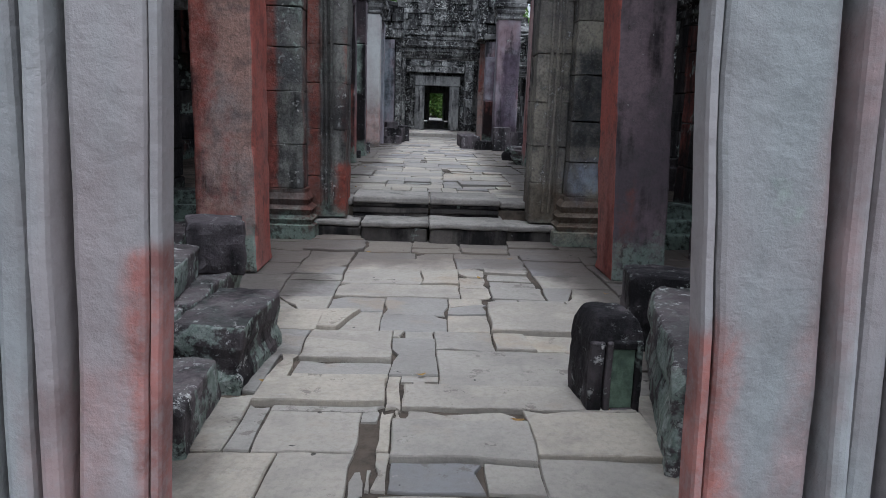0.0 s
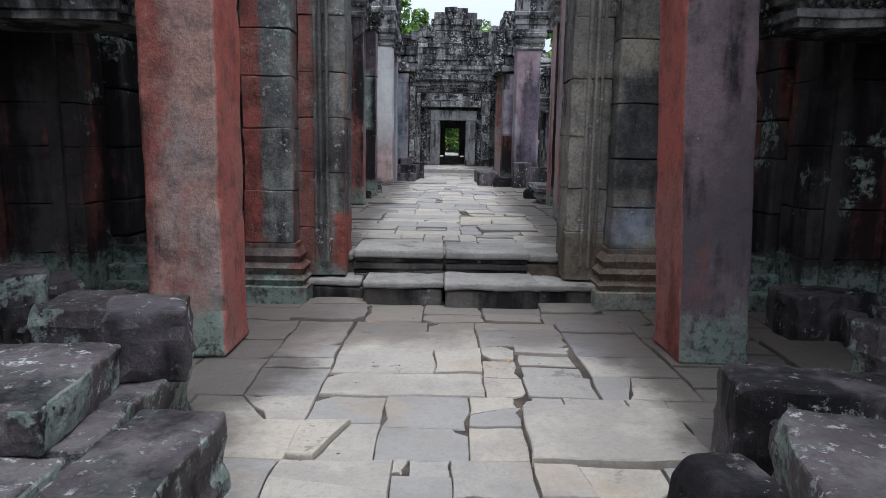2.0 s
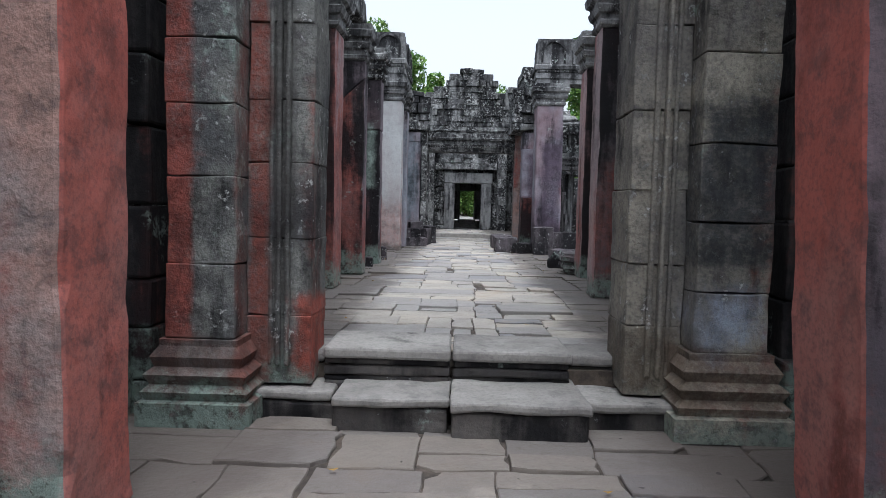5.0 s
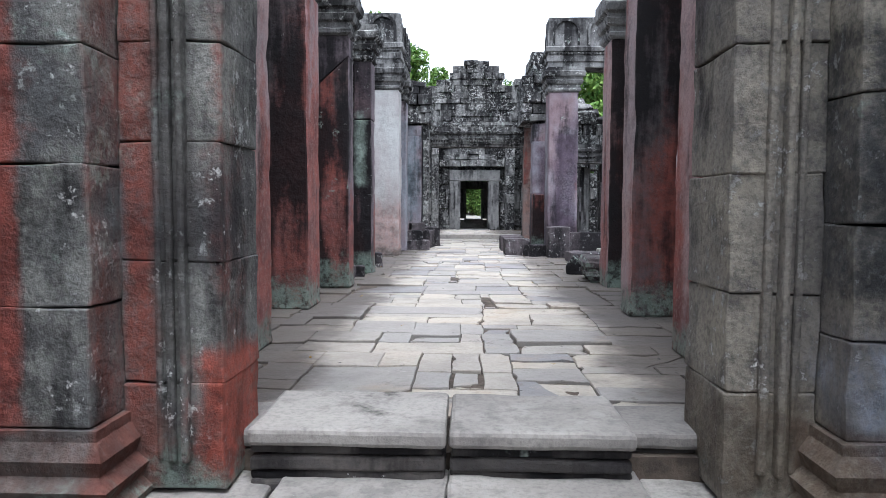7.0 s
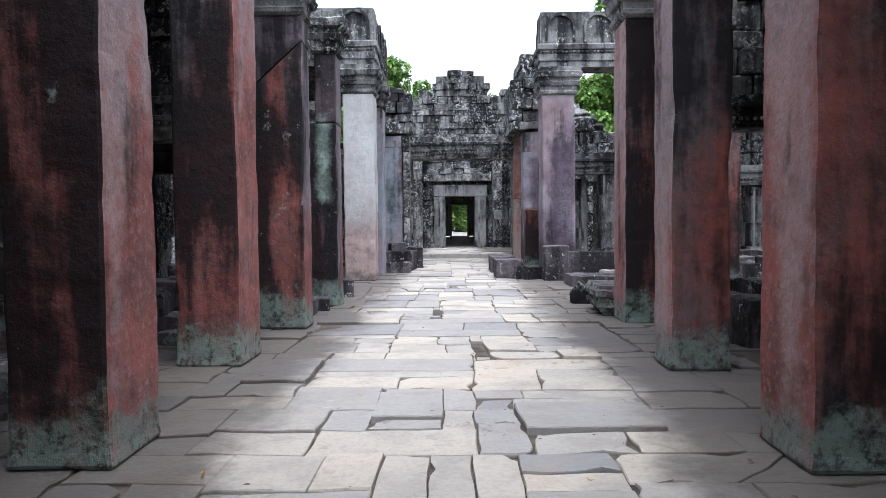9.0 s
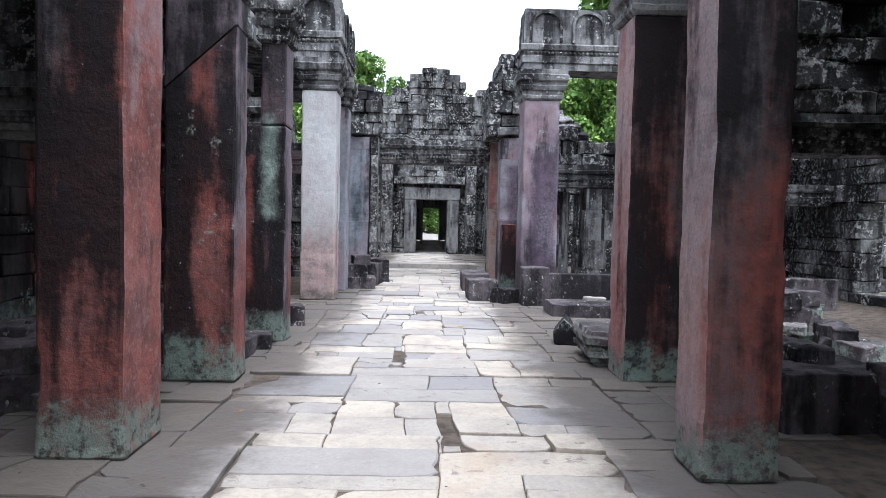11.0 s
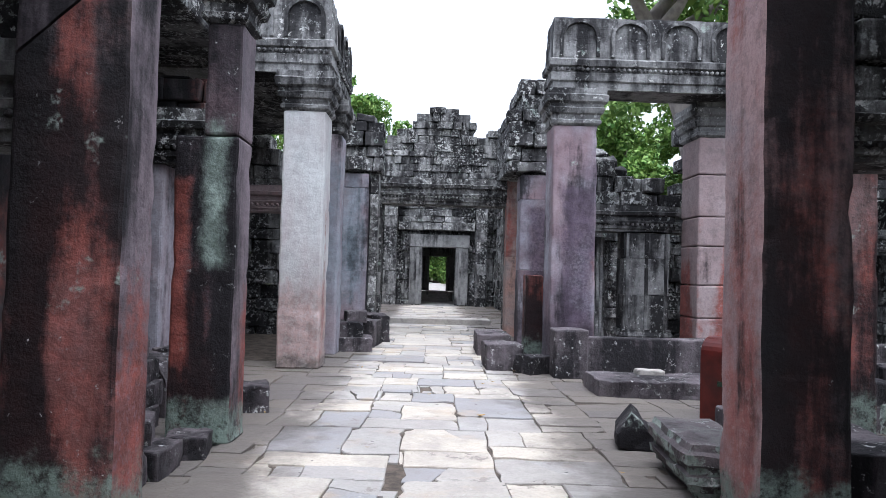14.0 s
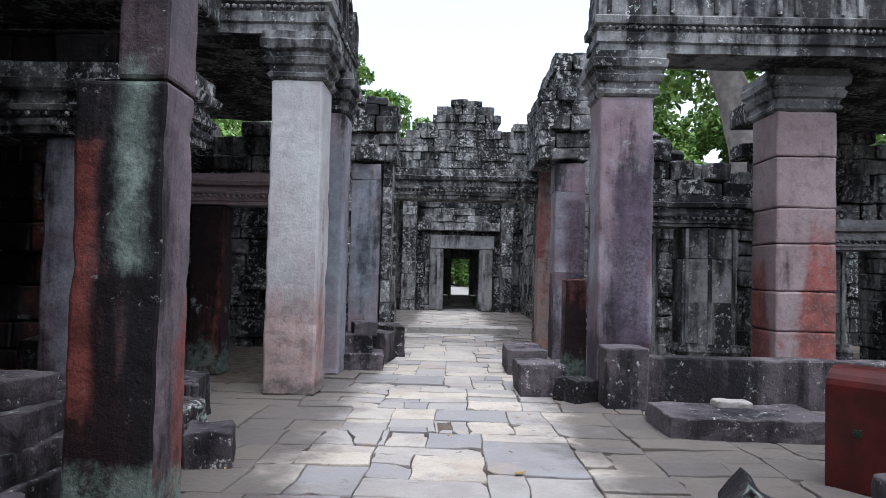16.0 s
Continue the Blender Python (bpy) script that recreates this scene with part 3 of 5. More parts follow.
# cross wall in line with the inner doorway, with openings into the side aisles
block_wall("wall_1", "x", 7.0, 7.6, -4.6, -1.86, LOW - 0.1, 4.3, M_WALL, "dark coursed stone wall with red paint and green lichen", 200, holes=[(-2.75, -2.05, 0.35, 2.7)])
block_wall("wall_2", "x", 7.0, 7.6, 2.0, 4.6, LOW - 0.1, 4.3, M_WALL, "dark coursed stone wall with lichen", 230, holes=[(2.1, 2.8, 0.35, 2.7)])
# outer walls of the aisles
block_wall("wall_3", "y", -5.0, -4.6, 1.2, 15.0, LOW - 0.1, 4.3, M_WALL, "outer aisle wall of dark coursed stone", 260, cell=0.4, holes=[(2.4, 3.2, 0.9, 2.2), (9.6, 10.5, 0.8, 2.4), (12.4, 13.4, 0.6, 2.4)])
block_wall("wall_4", "y", 4.6, 5.0, 1.2, 13.0, LOW - 0.1, 4.3, M_WALL, "outer aisle wall of dark coursed stone", 290, cell=0.4, holes=[(9.2, 10.2, 0.8, 2.4), (11.4, 12.4, 0.8, 2.4)])
# aisle ceilings and the beams that carry them
for i, (x0, x1, y0, y1) in enumerate([(-5.0, -1.75, 1.3, 6.9), (1.8, 5.0, 1.3, 6.9), (-5.0, -1.62, 7.78, 14.4), (1.78, 5.0, 7.78, 12.8)]):
    struct("ceiling_%d" % (i + 1), rough_box(x0, x1, y0, y1, 4.32, 4.7, 340 + i, 0.03, 0.4, 0.04), M_RUIN, "dark stone half-vault over a side aisle", "ceiling")


def cornice(name, x0, x1, y0, y1, z0, h, mat, label, seed, arches=0, along="x"):
    """A moulded beam: stacked fillets, with a row of carved niches when arches is given."""
    root = tagged(new(name), label, "beam", kind="structure")
    rings = [(z0, 0.0), (z0 + 0.1 * h, 0.0), (z0 + 0.12 * h, 0.03), (z0 + 0.22 * h, 0.035), (z0 + 0.24 * h, 0.01), (z0 + 0.3 * h, 0.015), (z0 + 0.32 * h, 0.06), (z0 + 0.4 * h, 0.07), (z0 + 0.43 * h, 0.02)]
    if not arches:
        rings += [(z0 + 0.6 * h, 0.02), (z0 + 0.63 * h, 0.08), (z0 + 0.75 * h, 0.1), (z0 + 0.78 * h, 0.05), (z0 + h, 0.05)]
    else:
        rings += [(z0 + h, 0.0)]
    bm = profile_block(bmesh.new(), x0, x1, y0, y1, rings)
    bmesh.ops.subdivide_edges(bm, edges=[e for e in bm.edges if e.calc_length() > 0.4], cuts=max(2, int(max(x1 - x0, y1 - y0) / 0.3)), use_grid_fill=True)
    shake(bm, 0.012, 3, seed, 0.8)
    part("moulded_beam", bm, mat, root)
    rnd = random.Random(seed)
    n = max(6, int((x1 - x0 if along == "x" else y1 - y0) / 0.075))
    # a row of beads under the niches
    bm = bmesh.new()
    for i in range(n):
        p = (i + 0.5) / n
        if along == "x":
            c = Vector((x0 + (x1 - x0) * p, y0 - 0.045, z0 + 0.27 * h))
        else:
            c = Vector((x1 + 0.045 if x0 < 0 else x0 - 0.045, y0 + (y1 - y0) * p, z0 + 0.27 * h))
        bmesh.ops.create_icosphere(bm, subdivisions=1, radius=0.028, matrix=Matrix.Translation(c))
    part("bead_row", bm, mat, root)
    for i in range(arches):
        p = (i + 0.5) / arches
        span = (x1 - x0 if along == "x" else y1 - y0) / arches
        w = span * 0.36
        bm = bmesh.new()
        pts = [(-w, 0.0), (-w, 0.55)] + [(-w * math.cos(a), 0.55 + 0.42 * math.sin(a)) for a in [math.pi * q / 8 for q in range(1, 8)]] + [(w, 0.55), (w, 0.0)]
        for a, (u, v) in enumerate(pts):
            q = pts[min(a + 1, len(pts) - 1)]
            if a == len(pts) - 1:
                break
            mid, dirv = Vector(((u + q[0]) / 2, (v + q[1]) / 2)), Vector((q[0] - u, (q[1] - v) * 0.5 * h))
            L, ang = dirv.length, math.atan2(dirv.y, dirv.x)
            m = Matrix.Translation((mid.x, -0.02, mid.y * 0.5 * h)) @ Matrix.Rotation(-ang, 4, "Y") @ Matrix.Diagonal((L * 1.1, 0.07, 0.05, 1))
            bmesh.ops.create_cube(bm, size=1.0, matrix=m)
        shake(bm, 0.008, 6, seed + i)
        if along == "x":
            m = Matrix.Translation((x0 + (x1 - x0) * p, y0, z0 + 0.46 * h))
        elif x0 < 0:
            m = Matrix.Translation((x1, y0 + (y1 - y0) * p, z0 + 0.46 * h)) @ Matrix.Rotation(math.pi / 2, 4, "Z")
        else:
            m = Matrix.Translation((x0, y0 + (y1 - y0) * p, z0 + 0.46 * h)) @ Matrix.Rotation(-math.pi / 2, 4, "Z")
        bm.transform(m)
        part("carved_niche", bm, mat, root)
    return root


# ---- crossing: beams carried by the tall columns ----
CAP_L, CAP_R = 4.285, 4.325
cornice("beam_1", -6.2, -1.35, 18.62, 19.18, CAP_L, 1.05, M_BEAM, "carved grey beam with a row of niches over the pale column", 401, 7)
cornice("beam_2", -1.91, -1.36, 19.2, 20.75, CAP_L, 1.0, M_RUIN, "weathered beam running back over the crossing", 402, 3, "y")
cornice("beam_3", 1.80, 8.4, 19.16, 19.78, CAP_R, 1.05, M_BEAM, "carved grey beam with a row of arched niches", 403, 9)
cornice("beam_4", -4.5, -2.15, 5.7, 6.3, 2.12, 0.5, M_BEAM, "moulded cornice above a dark side aisle", 404)
cornice("beam_5", 2.25, 4.5, 5.7, 6.3, 2.15, 0.5, M_BEAM, "moulded cornice above a dark side aisle", 405)


# ---- far porch lintel, and the gabled doorway behind it ----
def gable_top(x):
    outline = [(-9, 6.2), (-2.6, 6.5), (-1.75, 7.05), (-0.95, 7.4), (-0.55, 7.75), (-0.3, 7.98), (0.45, 8.05), (0.75, 7.95), (1.25, 7.85), (1.55, 7.5), (1.85, 7.15), (2.3, 7.3), (2.9, 6.9), (3.2, 6.2)]
    top = 6.2
    for a, z in outline:
        if x > a:
            top = z
    return top + 0.12 * math.sin(x * 9.0)


GY, WY = 23.9, 36.0
cornice("beam_6", -1.0, 1.70, GY, GY + 0.6, 3.06, 0.56, M_RUIN, "dark weathered lintel across the far porch", 541)
block_wall("wall_6", "x", WY, WY + 0.8, -4.4, 5.0, 0.15, 8.1, M_RUIN, "ruined gable wall of black and white lichened stone", 500, 0.27, 0.48, cell=0.13, holes=[(-0.25, 1.05, 0.2, 2.54)], top=gable_top, amount=0.035)
block_wall("wall_7", "x", WY - 0.35, WY - 0.02, -1.2, 1.8, 3.2, 4.2, M_RUIN, "worn tympanum above the far doorway", 520, 0.24, 0.4, top=lambda x: 4.2 - 0.5 * abs(x - 0.4), amount=0.03)
for i, (a, b2, y, z1) in enumerate([(-1.75, -1.25, WY - 0.5, 4.6), (1.82, 2.25, WY - 0.5, 4.6), (-1.2, -0.98, GY + 0.05, 3.05), (1.70, 1.9, GY + 0.25, 3.05)]):
    pier("porch_pier_%d" % (i + 1), a, b2, y, y + 0.45, 0.2, z1, M_RUIN, "dark porch pier with pale lichen runs", 560 + 20 * i, course=0.4)
cornice("beam_7", -2.3, 2.9, WY - 0.5, WY - 0.02, 4.62, 0.6, M_RUIN, "weathered cornice below the gable", 545)
block_wall("wall_8", "y", -2.6, -1.95, 24.6, 36.0, 0.15, 5.0, M_RUIN, "lichened side wall of the far court", 570, 0.3, 0.6, amount=0.03, cell=0.3, top=lambda y: 4.4 + 0.4 * math.sin(y * 1.1))
block_wall("wall_9", "y", 2.6, 3.1, 24.7, 36.0, 0.15, 5.0, M_RUIN, "lichened side wall of the far court", 580, 0.3, 0.6, amount=0.03, cell=0.3, top=lambda y: 4.5 + 0.4 * math.sin(y * 1.3))


def doorway(name, x0, x1, y, z0, z1, w, mat, label, seed):
    root = tagged(new(name), label, "door frame", kind="structure")
    part("jamb", rough_box(x0 - w, x0, y - 0.1, y + 0.4, z0, z1, seed, 0.006, 0.15), mat, root)
    part("jamb", rough_box(x1, x1 + w, y - 0.1, y + 0.4, z0, z1, seed + 1, 0.006, 0.15), mat, root)
    part("moulding", rough_box(x0 - w * 0.45, x0 - w * 0.25, y - 0.14, y - 0.05, z0, z1, seed + 4, 0.004, 0.15, 0.01), mat, root)
    part("moulding", rough_box(x1 + w * 0.25, x1 + w * 0.45, y - 0.14, y - 0.05, z0, z1, seed + 5, 0.004, 0.15, 0.01), mat, root)
    part("lintel", rough_box(x0 - w - 0.05, x1 + w + 0.05, y - 0.12, y + 0.4, z1 + 0.003, z1 + w, seed + 2, 0.008, 0.15), mat, root)
    part("sill", rough_box(x0 - 0.1, x1 + 0.1, y - 0.08, y + 0.4, z0 - 0.2, z0 - 0.003, seed + 3, 0.008, 0.15), mat, root)
    return root


M_FRAME = stone("grey_door_frame_stone", (0.25, 0.25, 0.245), (0.14, 0.14, 0.14), soot=0.5, lichen=0.2, spots=0.5)
doorway("door_frame_1", -0.25, 1.05, WY - 0.1, 0.29, 2.54, 0.5, M_FRAME, "grey moulded stone door frame below the gable", 600)
doorway("door_frame_2", 0.03, 0.80, 40.0, 0.72, 2.27, 0.4, M_FRAME, "inner stone door frame in shadow", 610)
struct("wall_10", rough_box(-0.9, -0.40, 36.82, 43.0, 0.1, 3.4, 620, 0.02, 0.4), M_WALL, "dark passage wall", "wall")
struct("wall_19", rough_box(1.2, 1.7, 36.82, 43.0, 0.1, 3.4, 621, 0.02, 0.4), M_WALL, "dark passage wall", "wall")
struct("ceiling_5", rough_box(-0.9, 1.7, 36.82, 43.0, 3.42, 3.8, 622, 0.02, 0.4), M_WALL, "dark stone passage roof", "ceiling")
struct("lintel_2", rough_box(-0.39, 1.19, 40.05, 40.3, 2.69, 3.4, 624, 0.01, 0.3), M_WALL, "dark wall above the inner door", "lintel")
struct("floor_3", rough_box(-0.39, 1.19, 36.6, 39.9, 0.1, 0.28, 623, 0.01, 0.4), M_STEP, "worn stone passage floor", "floor")
struct("floor_4", rough_box(-9.0, 9.0, 43.1, 70.0, 0.1, 0.6, 625, 0.01, 3.0), M_SLAB, "pale sandy causeway beyond the passage", "floor")
far_steps = tagged(new("steps_2"), "low stone steps up to the far court", "steps", kind="structure")
for i, (y, z) in enumerate([(26.6, 0.42), (27.3, 0.34)]):
    part("step_stone", rough_box(-0.9 + 0.2 * i, 1.65 - 0.2 * i, y, y + 0.7, 0.1, z, 640 + i, 0.01, 0.3, 0.02), M_STEP, far_steps)
for i in range(3):
    part("step_stone", rough_box(0.0, 0.85, 39.3 + 0.2 * i, 39.55 + 0.2 * i, 0.2, 0.42 + 0.14 * i, 645 + i, 0.006, 0.2, 0.01), M_STEP, far_steps)

# ---- pilasters and ruined heads behind the crossing ----
pier("pier_3", -1.70, -1.19, 23.0, 23.5, HIGH, 3.55, M_MAUVE, "mauve-grey pilaster with white lichen runs", 700, course=1.5)
pier("pier_4", -1.16, -1.0, 23.1, 23.6, HIGH, 3.6, M_RUIN, "narrow ruined pilaster of stacked stones", 710, course=0.4)
block_wall("wall_11", "x", 22.95, 23.7, -1.78, -0.92, 3.6, 4.75, M_RUIN, "ruined wall top of loose dark stones", 720, 0.24, 0.34, top=lambda x: 4.72 if x < -1.15 else 4.5, amount=0.035, cell=0.1)
pier("pier_5", 1.69, 1.94, 23.75, 24.15, HIGH, 3.78, M_RED_LOW, "narrow pilaster painted red", 740, course=1.6)
pier("pier_6", 1.79, 2.29, 22.4, 22.9, HIGH, 3.53, M_MAUVE, "grey pilaster, blackened below", 750, course=1.5)
block_wall("wall_13", "x", 22.3, 24.3, 1.5, 2.36, 3.58, 5.45, M_RUIN, "leaning ruined wall head of dark carved stones", 760, 0.26, 0.4, top=lambda x: 5.35 if x > 1.85 else 4.9, amount=0.04, cell=0.12)

# ---- side wings of the crossing ----
block_wall("wall_15", "x", 23.2, 23.8, 3.1, 12.0, HIGH - 0.1, 4.4, M_RUIN, "ruined wing wall with white lichen", 800, 0.28, 0.5, holes=[(3.25, 3.75, 0.3, 2.4), (6.9, 7.6, 0.3, 2.35)], top=lambda x: (3.2 if x < 5.3 else 4.3) + 0.2 * math.sin(x * 2.1), amount=0.035)
for i, (a, b2, y, z) in enumerate([(3.24, 3.99, 20.45, 2.36), (2.82, 3.06, 20.95, 2.3), (5.30, 5.72, 20.9, 2.1), (6.6, 7.1, 20.9, 2.1)]):
    pier("wing_pilaster_%d" % (i + 1), a, b2, y, y + 0.4, HIGH, z, M_BEAM, "carved pilaster covered in white lichen", 810 + 9 * i, [(a + 0.06, 0.05, 0.03), ((a + b2) / 2, 0.06, 0.02), (b2 - 0.06, 0.05, 0.03)], course=0.5, plinth=i != 1)
cornice("beam_8", 2.6, 4.02, 20.4, 20.95, 2.37, 0.42, M_BEAM, "broken moulded cornice of the wing", 811)
cornice("beam_14", 4.03, 5.28, 20.5, 21.0, 2.37, 0.42, M_BEAM, "moulded lintel between the wing pilasters", 812)
cornice("beam_15", 5.29, 8.3, 20.75, 21.3, 2.12, 0.42, M_BEAM, "moulded lintel in the shade of the wing", 813)
block_wall("wall_22", "x", 20.5, 21.05, 2.55, 5.25, 2.8, 3.6, M_RUIN, "broken wall head of dark stones above the wing cornice", 814, 0.2, 0.32, top=lambda x: 3.5 - 0.28 * max(0, x - 2.6) - (0.12 if x > 4.0 else 0), amount=0.04, cell=0.1)


def half_vault():
    """The stump of a corbelled half vault: curved courses stepping up and back."""
    root = tagged(new("vault_stump"), "stump of a dark half vault with curved stone courses", "vault", kind="structure")
    for i in range(6):
        a0, a1 = math.radians(15 + 12 * i), math.radians(27 + 12 * i)
        bm = box(bmesh.new(), 2.5 + 0.04 * (i % 2), 3.5 - 0.13 * i, 0, 0.34, 0, 0.24, 0.09, 0.02)
        bm.transform(Matrix.Translation((0, 22.0 - 1.3 * math.cos(a0), 2.75 + 1.0 * math.sin(a0))) @ Matrix.Rotation(a1 * 0.5, 4, "X"))
        shake(bm, 0.03, 4, 990 + i)
        part("vault_course", bm, M_RUIN, root)


half_vault()
struct("ceiling_8", rough_box(4.95, 8.4, 19.8, 23.15, 4.3, 4.65, 891, 0.04, 0.4, 0.04), M_RUIN, "dark broken vault over the east wing", "ceiling")
cornice("beam_12", 2.30, 4.55, 13.25, 13.62, 2.32, 0.34, M_RUIN, "dark lintel spanning the east aisle", 815)
cornice("beam_13", -4.55, -1.93, 13.15, 13.6, 2.27, 0.54, M_BEAM, "green-grey moulded lintel spanning the west aisle", 816)
block_wall("wall_16", "x", 23.2, 23.8, -12.0, -2.3, HIGH - 0.1, 4.5, M_RUIN, "ruined wing wall with lichen", 830, 0.3, 0.55, top=lambda x: (4.3 if x < -3.1 else 3.3) + 0.15 * math.sin(x * 1.9), amount=0.03)
block_wall("wall_17", "y", -6.2, -5.7, 15.2, 23.2, HIGH - 0.1, 4.25, M_RUIN, "lichened outer wall beside the crossing", 850, 0.3, 0.6, cell=0.3, holes=[(16.0, 17.0, 0.5, 2.4), (20.0, 21.0, 0.4, 2.4)], amount=0.03)
block_wall("wall_18", "y", 8.4, 8.9, 13.0, 23.2, HIGH - 0.1, 3.2, M_RUIN, "lichened outer wall beside the courtyard", 870, 0.3, 0.6, cell=0.3, holes=[(15.0, 16.0, 0.6, 2.2), (19.0, 20.0, 0.4, 2.2)], amount=0.03)
block_wall("wall_20", "x", 29.0, 29.6, 3.3, 16.0, 0.0, 3.4, M_RUIN, "low dark ruin behind the wing", 895, 0.32, 0.6, cell=0.3, amount=0.03, top=lambda x: 2.9 + 0.5 * math.sin(x * 1.3))
block_wall("wall_21", "y", -6.1, -5.7, 11.6, 15.2, 2.2, 4.4, M_WALL, "upper wall over the outer aisle", 896, cell=0.4)
struct("ceiling_6", rough_box(-6.2, -1.95, 19.2, 23.1, 4.3, 4.65, 890, 0.04, 0.4, 0.04), M_RUIN, "dark broken vault over the wing", "ceiling")

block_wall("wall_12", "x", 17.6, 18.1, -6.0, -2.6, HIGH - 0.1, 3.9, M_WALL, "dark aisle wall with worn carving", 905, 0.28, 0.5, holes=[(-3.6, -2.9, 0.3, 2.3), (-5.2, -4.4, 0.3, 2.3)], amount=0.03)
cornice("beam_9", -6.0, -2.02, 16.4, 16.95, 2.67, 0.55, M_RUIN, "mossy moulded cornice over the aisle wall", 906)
block_wall("wall_14", "y", -5.6, -5.1, 13.0, 17.5, HIGH - 0.1, 4.28, M_WALL, "near-black aisle wall", 907, 0.3, 0.6, cell=0.3, holes=[(14.2, 15.0, 0.5, 2.2)], amount=0.02)
struct("ceiling_7", rough_box(-6.2, -2.5, 14.42, 18.55, 4.3, 4.65, 908, 0.04, 0.4, 0.04), M_RUIN, "dark broken vault over the aisle", "ceiling")
cornice("beam_11", 3.3, 8.35, 15.4, 15.85, 2.63, 0.5, M_RUIN, "dark moulded lintel beside the courtyard", 911)
cornice("beam_10", -3.4, -2.0, 19.9, 20.3, 2.48, 0.4, M_RED_HIGH, "pinkish fallen moulded beam propped beside the column", 909)
for i, (x0, x1, m) in enumerate([(-3.75, -2.9, M_WALL), (2.9, 3.75, M_WALL)]):
    pier("aisle_pilaster_%d" % (i + 1), x0, x1, 6.55, 6.98, LOW, 2.7, m, "dark pilaster with green lichen along its foot", 912 + 11 * i, [(x0 + 0.18, 0.1, 0.04), (x1 - 0.18, 0.1, 0.04)], plinth=False)
for s in (-1, 1):
    ledge = tagged(new("ledge_%d" % (1 if s < 0 else 2)), "stacked moulded courses at the foot of a side opening", "ledge", kind="structure")
    for i in range(3):
        x0, x1 = sorted((s * 1.98, s * 2.88))
        part("course", rough_box(x0, x1, 6.72 + 0.1 * i, 7.2, -0.1 + (0.0 if i == 0 else 0.003) + (0 if i == 0 else 0.02 + 0.14 * i), 0.16 + 0.14 * i, 925 + i + 4 * s, 0.008, 0.15, 0.02), M_WALL, ledge)
block_wall("wall_23", "x", 13.3, 13.65, 2.45, 5.0, 2.67, 4.5, M_RUIN, "ruined wall of lichened stones over the east lintel", 817, 0.26, 0.45, cell=0.12, amount=0.03)
block_wall("wall_24", "x", 13.2, 13.6, -5.0, -2.06, 2.82, 4.3, M_RUIN, "ruined wall of carved stones over the west lintel", 818, 0.22, 0.45, cell=0.12, amount=0.03)

# low parapet between the tall columns
parapet = tagged(new("parapet"), "low dark mauve stone parapet with carved end block", "wall", kind="structure")
part("end_block", rough_box(1.75, 2.2, 18.35, 18.75, HIGH - 0.02, 0.92, 900, 0.02, 0.1), M_MAUVEBLOCK, parapet)
part("rail_stone", rough_box(2.22, 7.2, 18.6, 18.9, HIGH - 0.05, 0.80, 901, 0.015, 0.2), M_MAUVEBLOCK, parapet)


# ---- entrance jambs ----
def entrance_jamb(name, x0, x1, y0, y1, side, seed, lean, shift):
    root = tagged(new(name), "grey sandstone door jamb with red edge and deep upright mouldings", "door frame", kind="structure")
    e0, e1 = (x1 - 0.02, x1) if side < 0 else (x0, x0 + 0.02)
    f0, f1 = (x0, x1 - 0.021) if side < 0 else (x0 + 0.021, x1)
    part("jamb_stone", rough_box(f0, f1, y0, y1, -0.1, 4.2, seed, 0.008, 0.1, 0.012), M_JAMB, root)
    part("painted_edge", rough_box(e0, e1, y0 + 0.006, y1, -0.1, 4.2, seed, 0.006, 0.1, 0.012), M_JAMB, root, "red-painted inner edge")
    r0, r1 = (x0, x1 - 0.025) if side < 0 else (x0 + 0.025, x1)
    bm = rough_box(r0, r1, y1 + 0.006, y1 + 0.11, -0.1, 4.2, seed + 30, 0.006, 0.1, 0.012)
    for v in bm.verts:
        v.co.x += side * 0.3 * max(0.0, v.co.y - y1)
    part("reveal", bm, M_MAUVEFACE if side < 0 else M_PINK, root, "worn red-painted reveal")
    for i, (o, w, p) in enumerate([(0.02, 0.035, 0.03), (0.075, 0.05, 0.0), (0.14, 0.035, 0.02), (0.20, 0.06, 0.01)]):
        if side < 0:
            a, b = x0 - o - w, x0 - o
        else:
            a, b = x1 + o, x1 + o + w
        part("moulding", rough_box(a, b, y0 - p, y1, -0.1, 4.2, seed + 5 + i, 0.006, 0.15, 0.012), M_JAMB, root)
    a, b = (x0 - 1.3, x0 - 0.02) if side < 0 else (x1 + 0.02, x1 + 1.3)
    part("backing_wall", rough_box(a + 0.1 * (side > 0), b - 0.1 * (side < 0), y0 + 0.07, y1 + 0.2, -0.1, 4.2, seed + 20, 0.01, 0.3), M_WALL, root)
    for ob in root.children:
        for v in ob.data.vertices:
            v.co.x -= side * (lean * (min(v.co.z, 2.6) - 0.65) + shift)
    return root


entrance_jamb("door_jamb_3", -0.655, -0.515, 1.1, 1.18, -1, 930, 0.045, 0.015)
entrance_jamb("door_jamb_4", 0.45, 0.655, 1.1, 1.18, 1, 950, 0.068, -0.011)
pier("pier_7", 0.72, 1.14, 1.48, 1.75, LOW - 0.1, 4.2, M_RED_LOW, "red-painted block pier beside the entrance", 960, course=0.3)


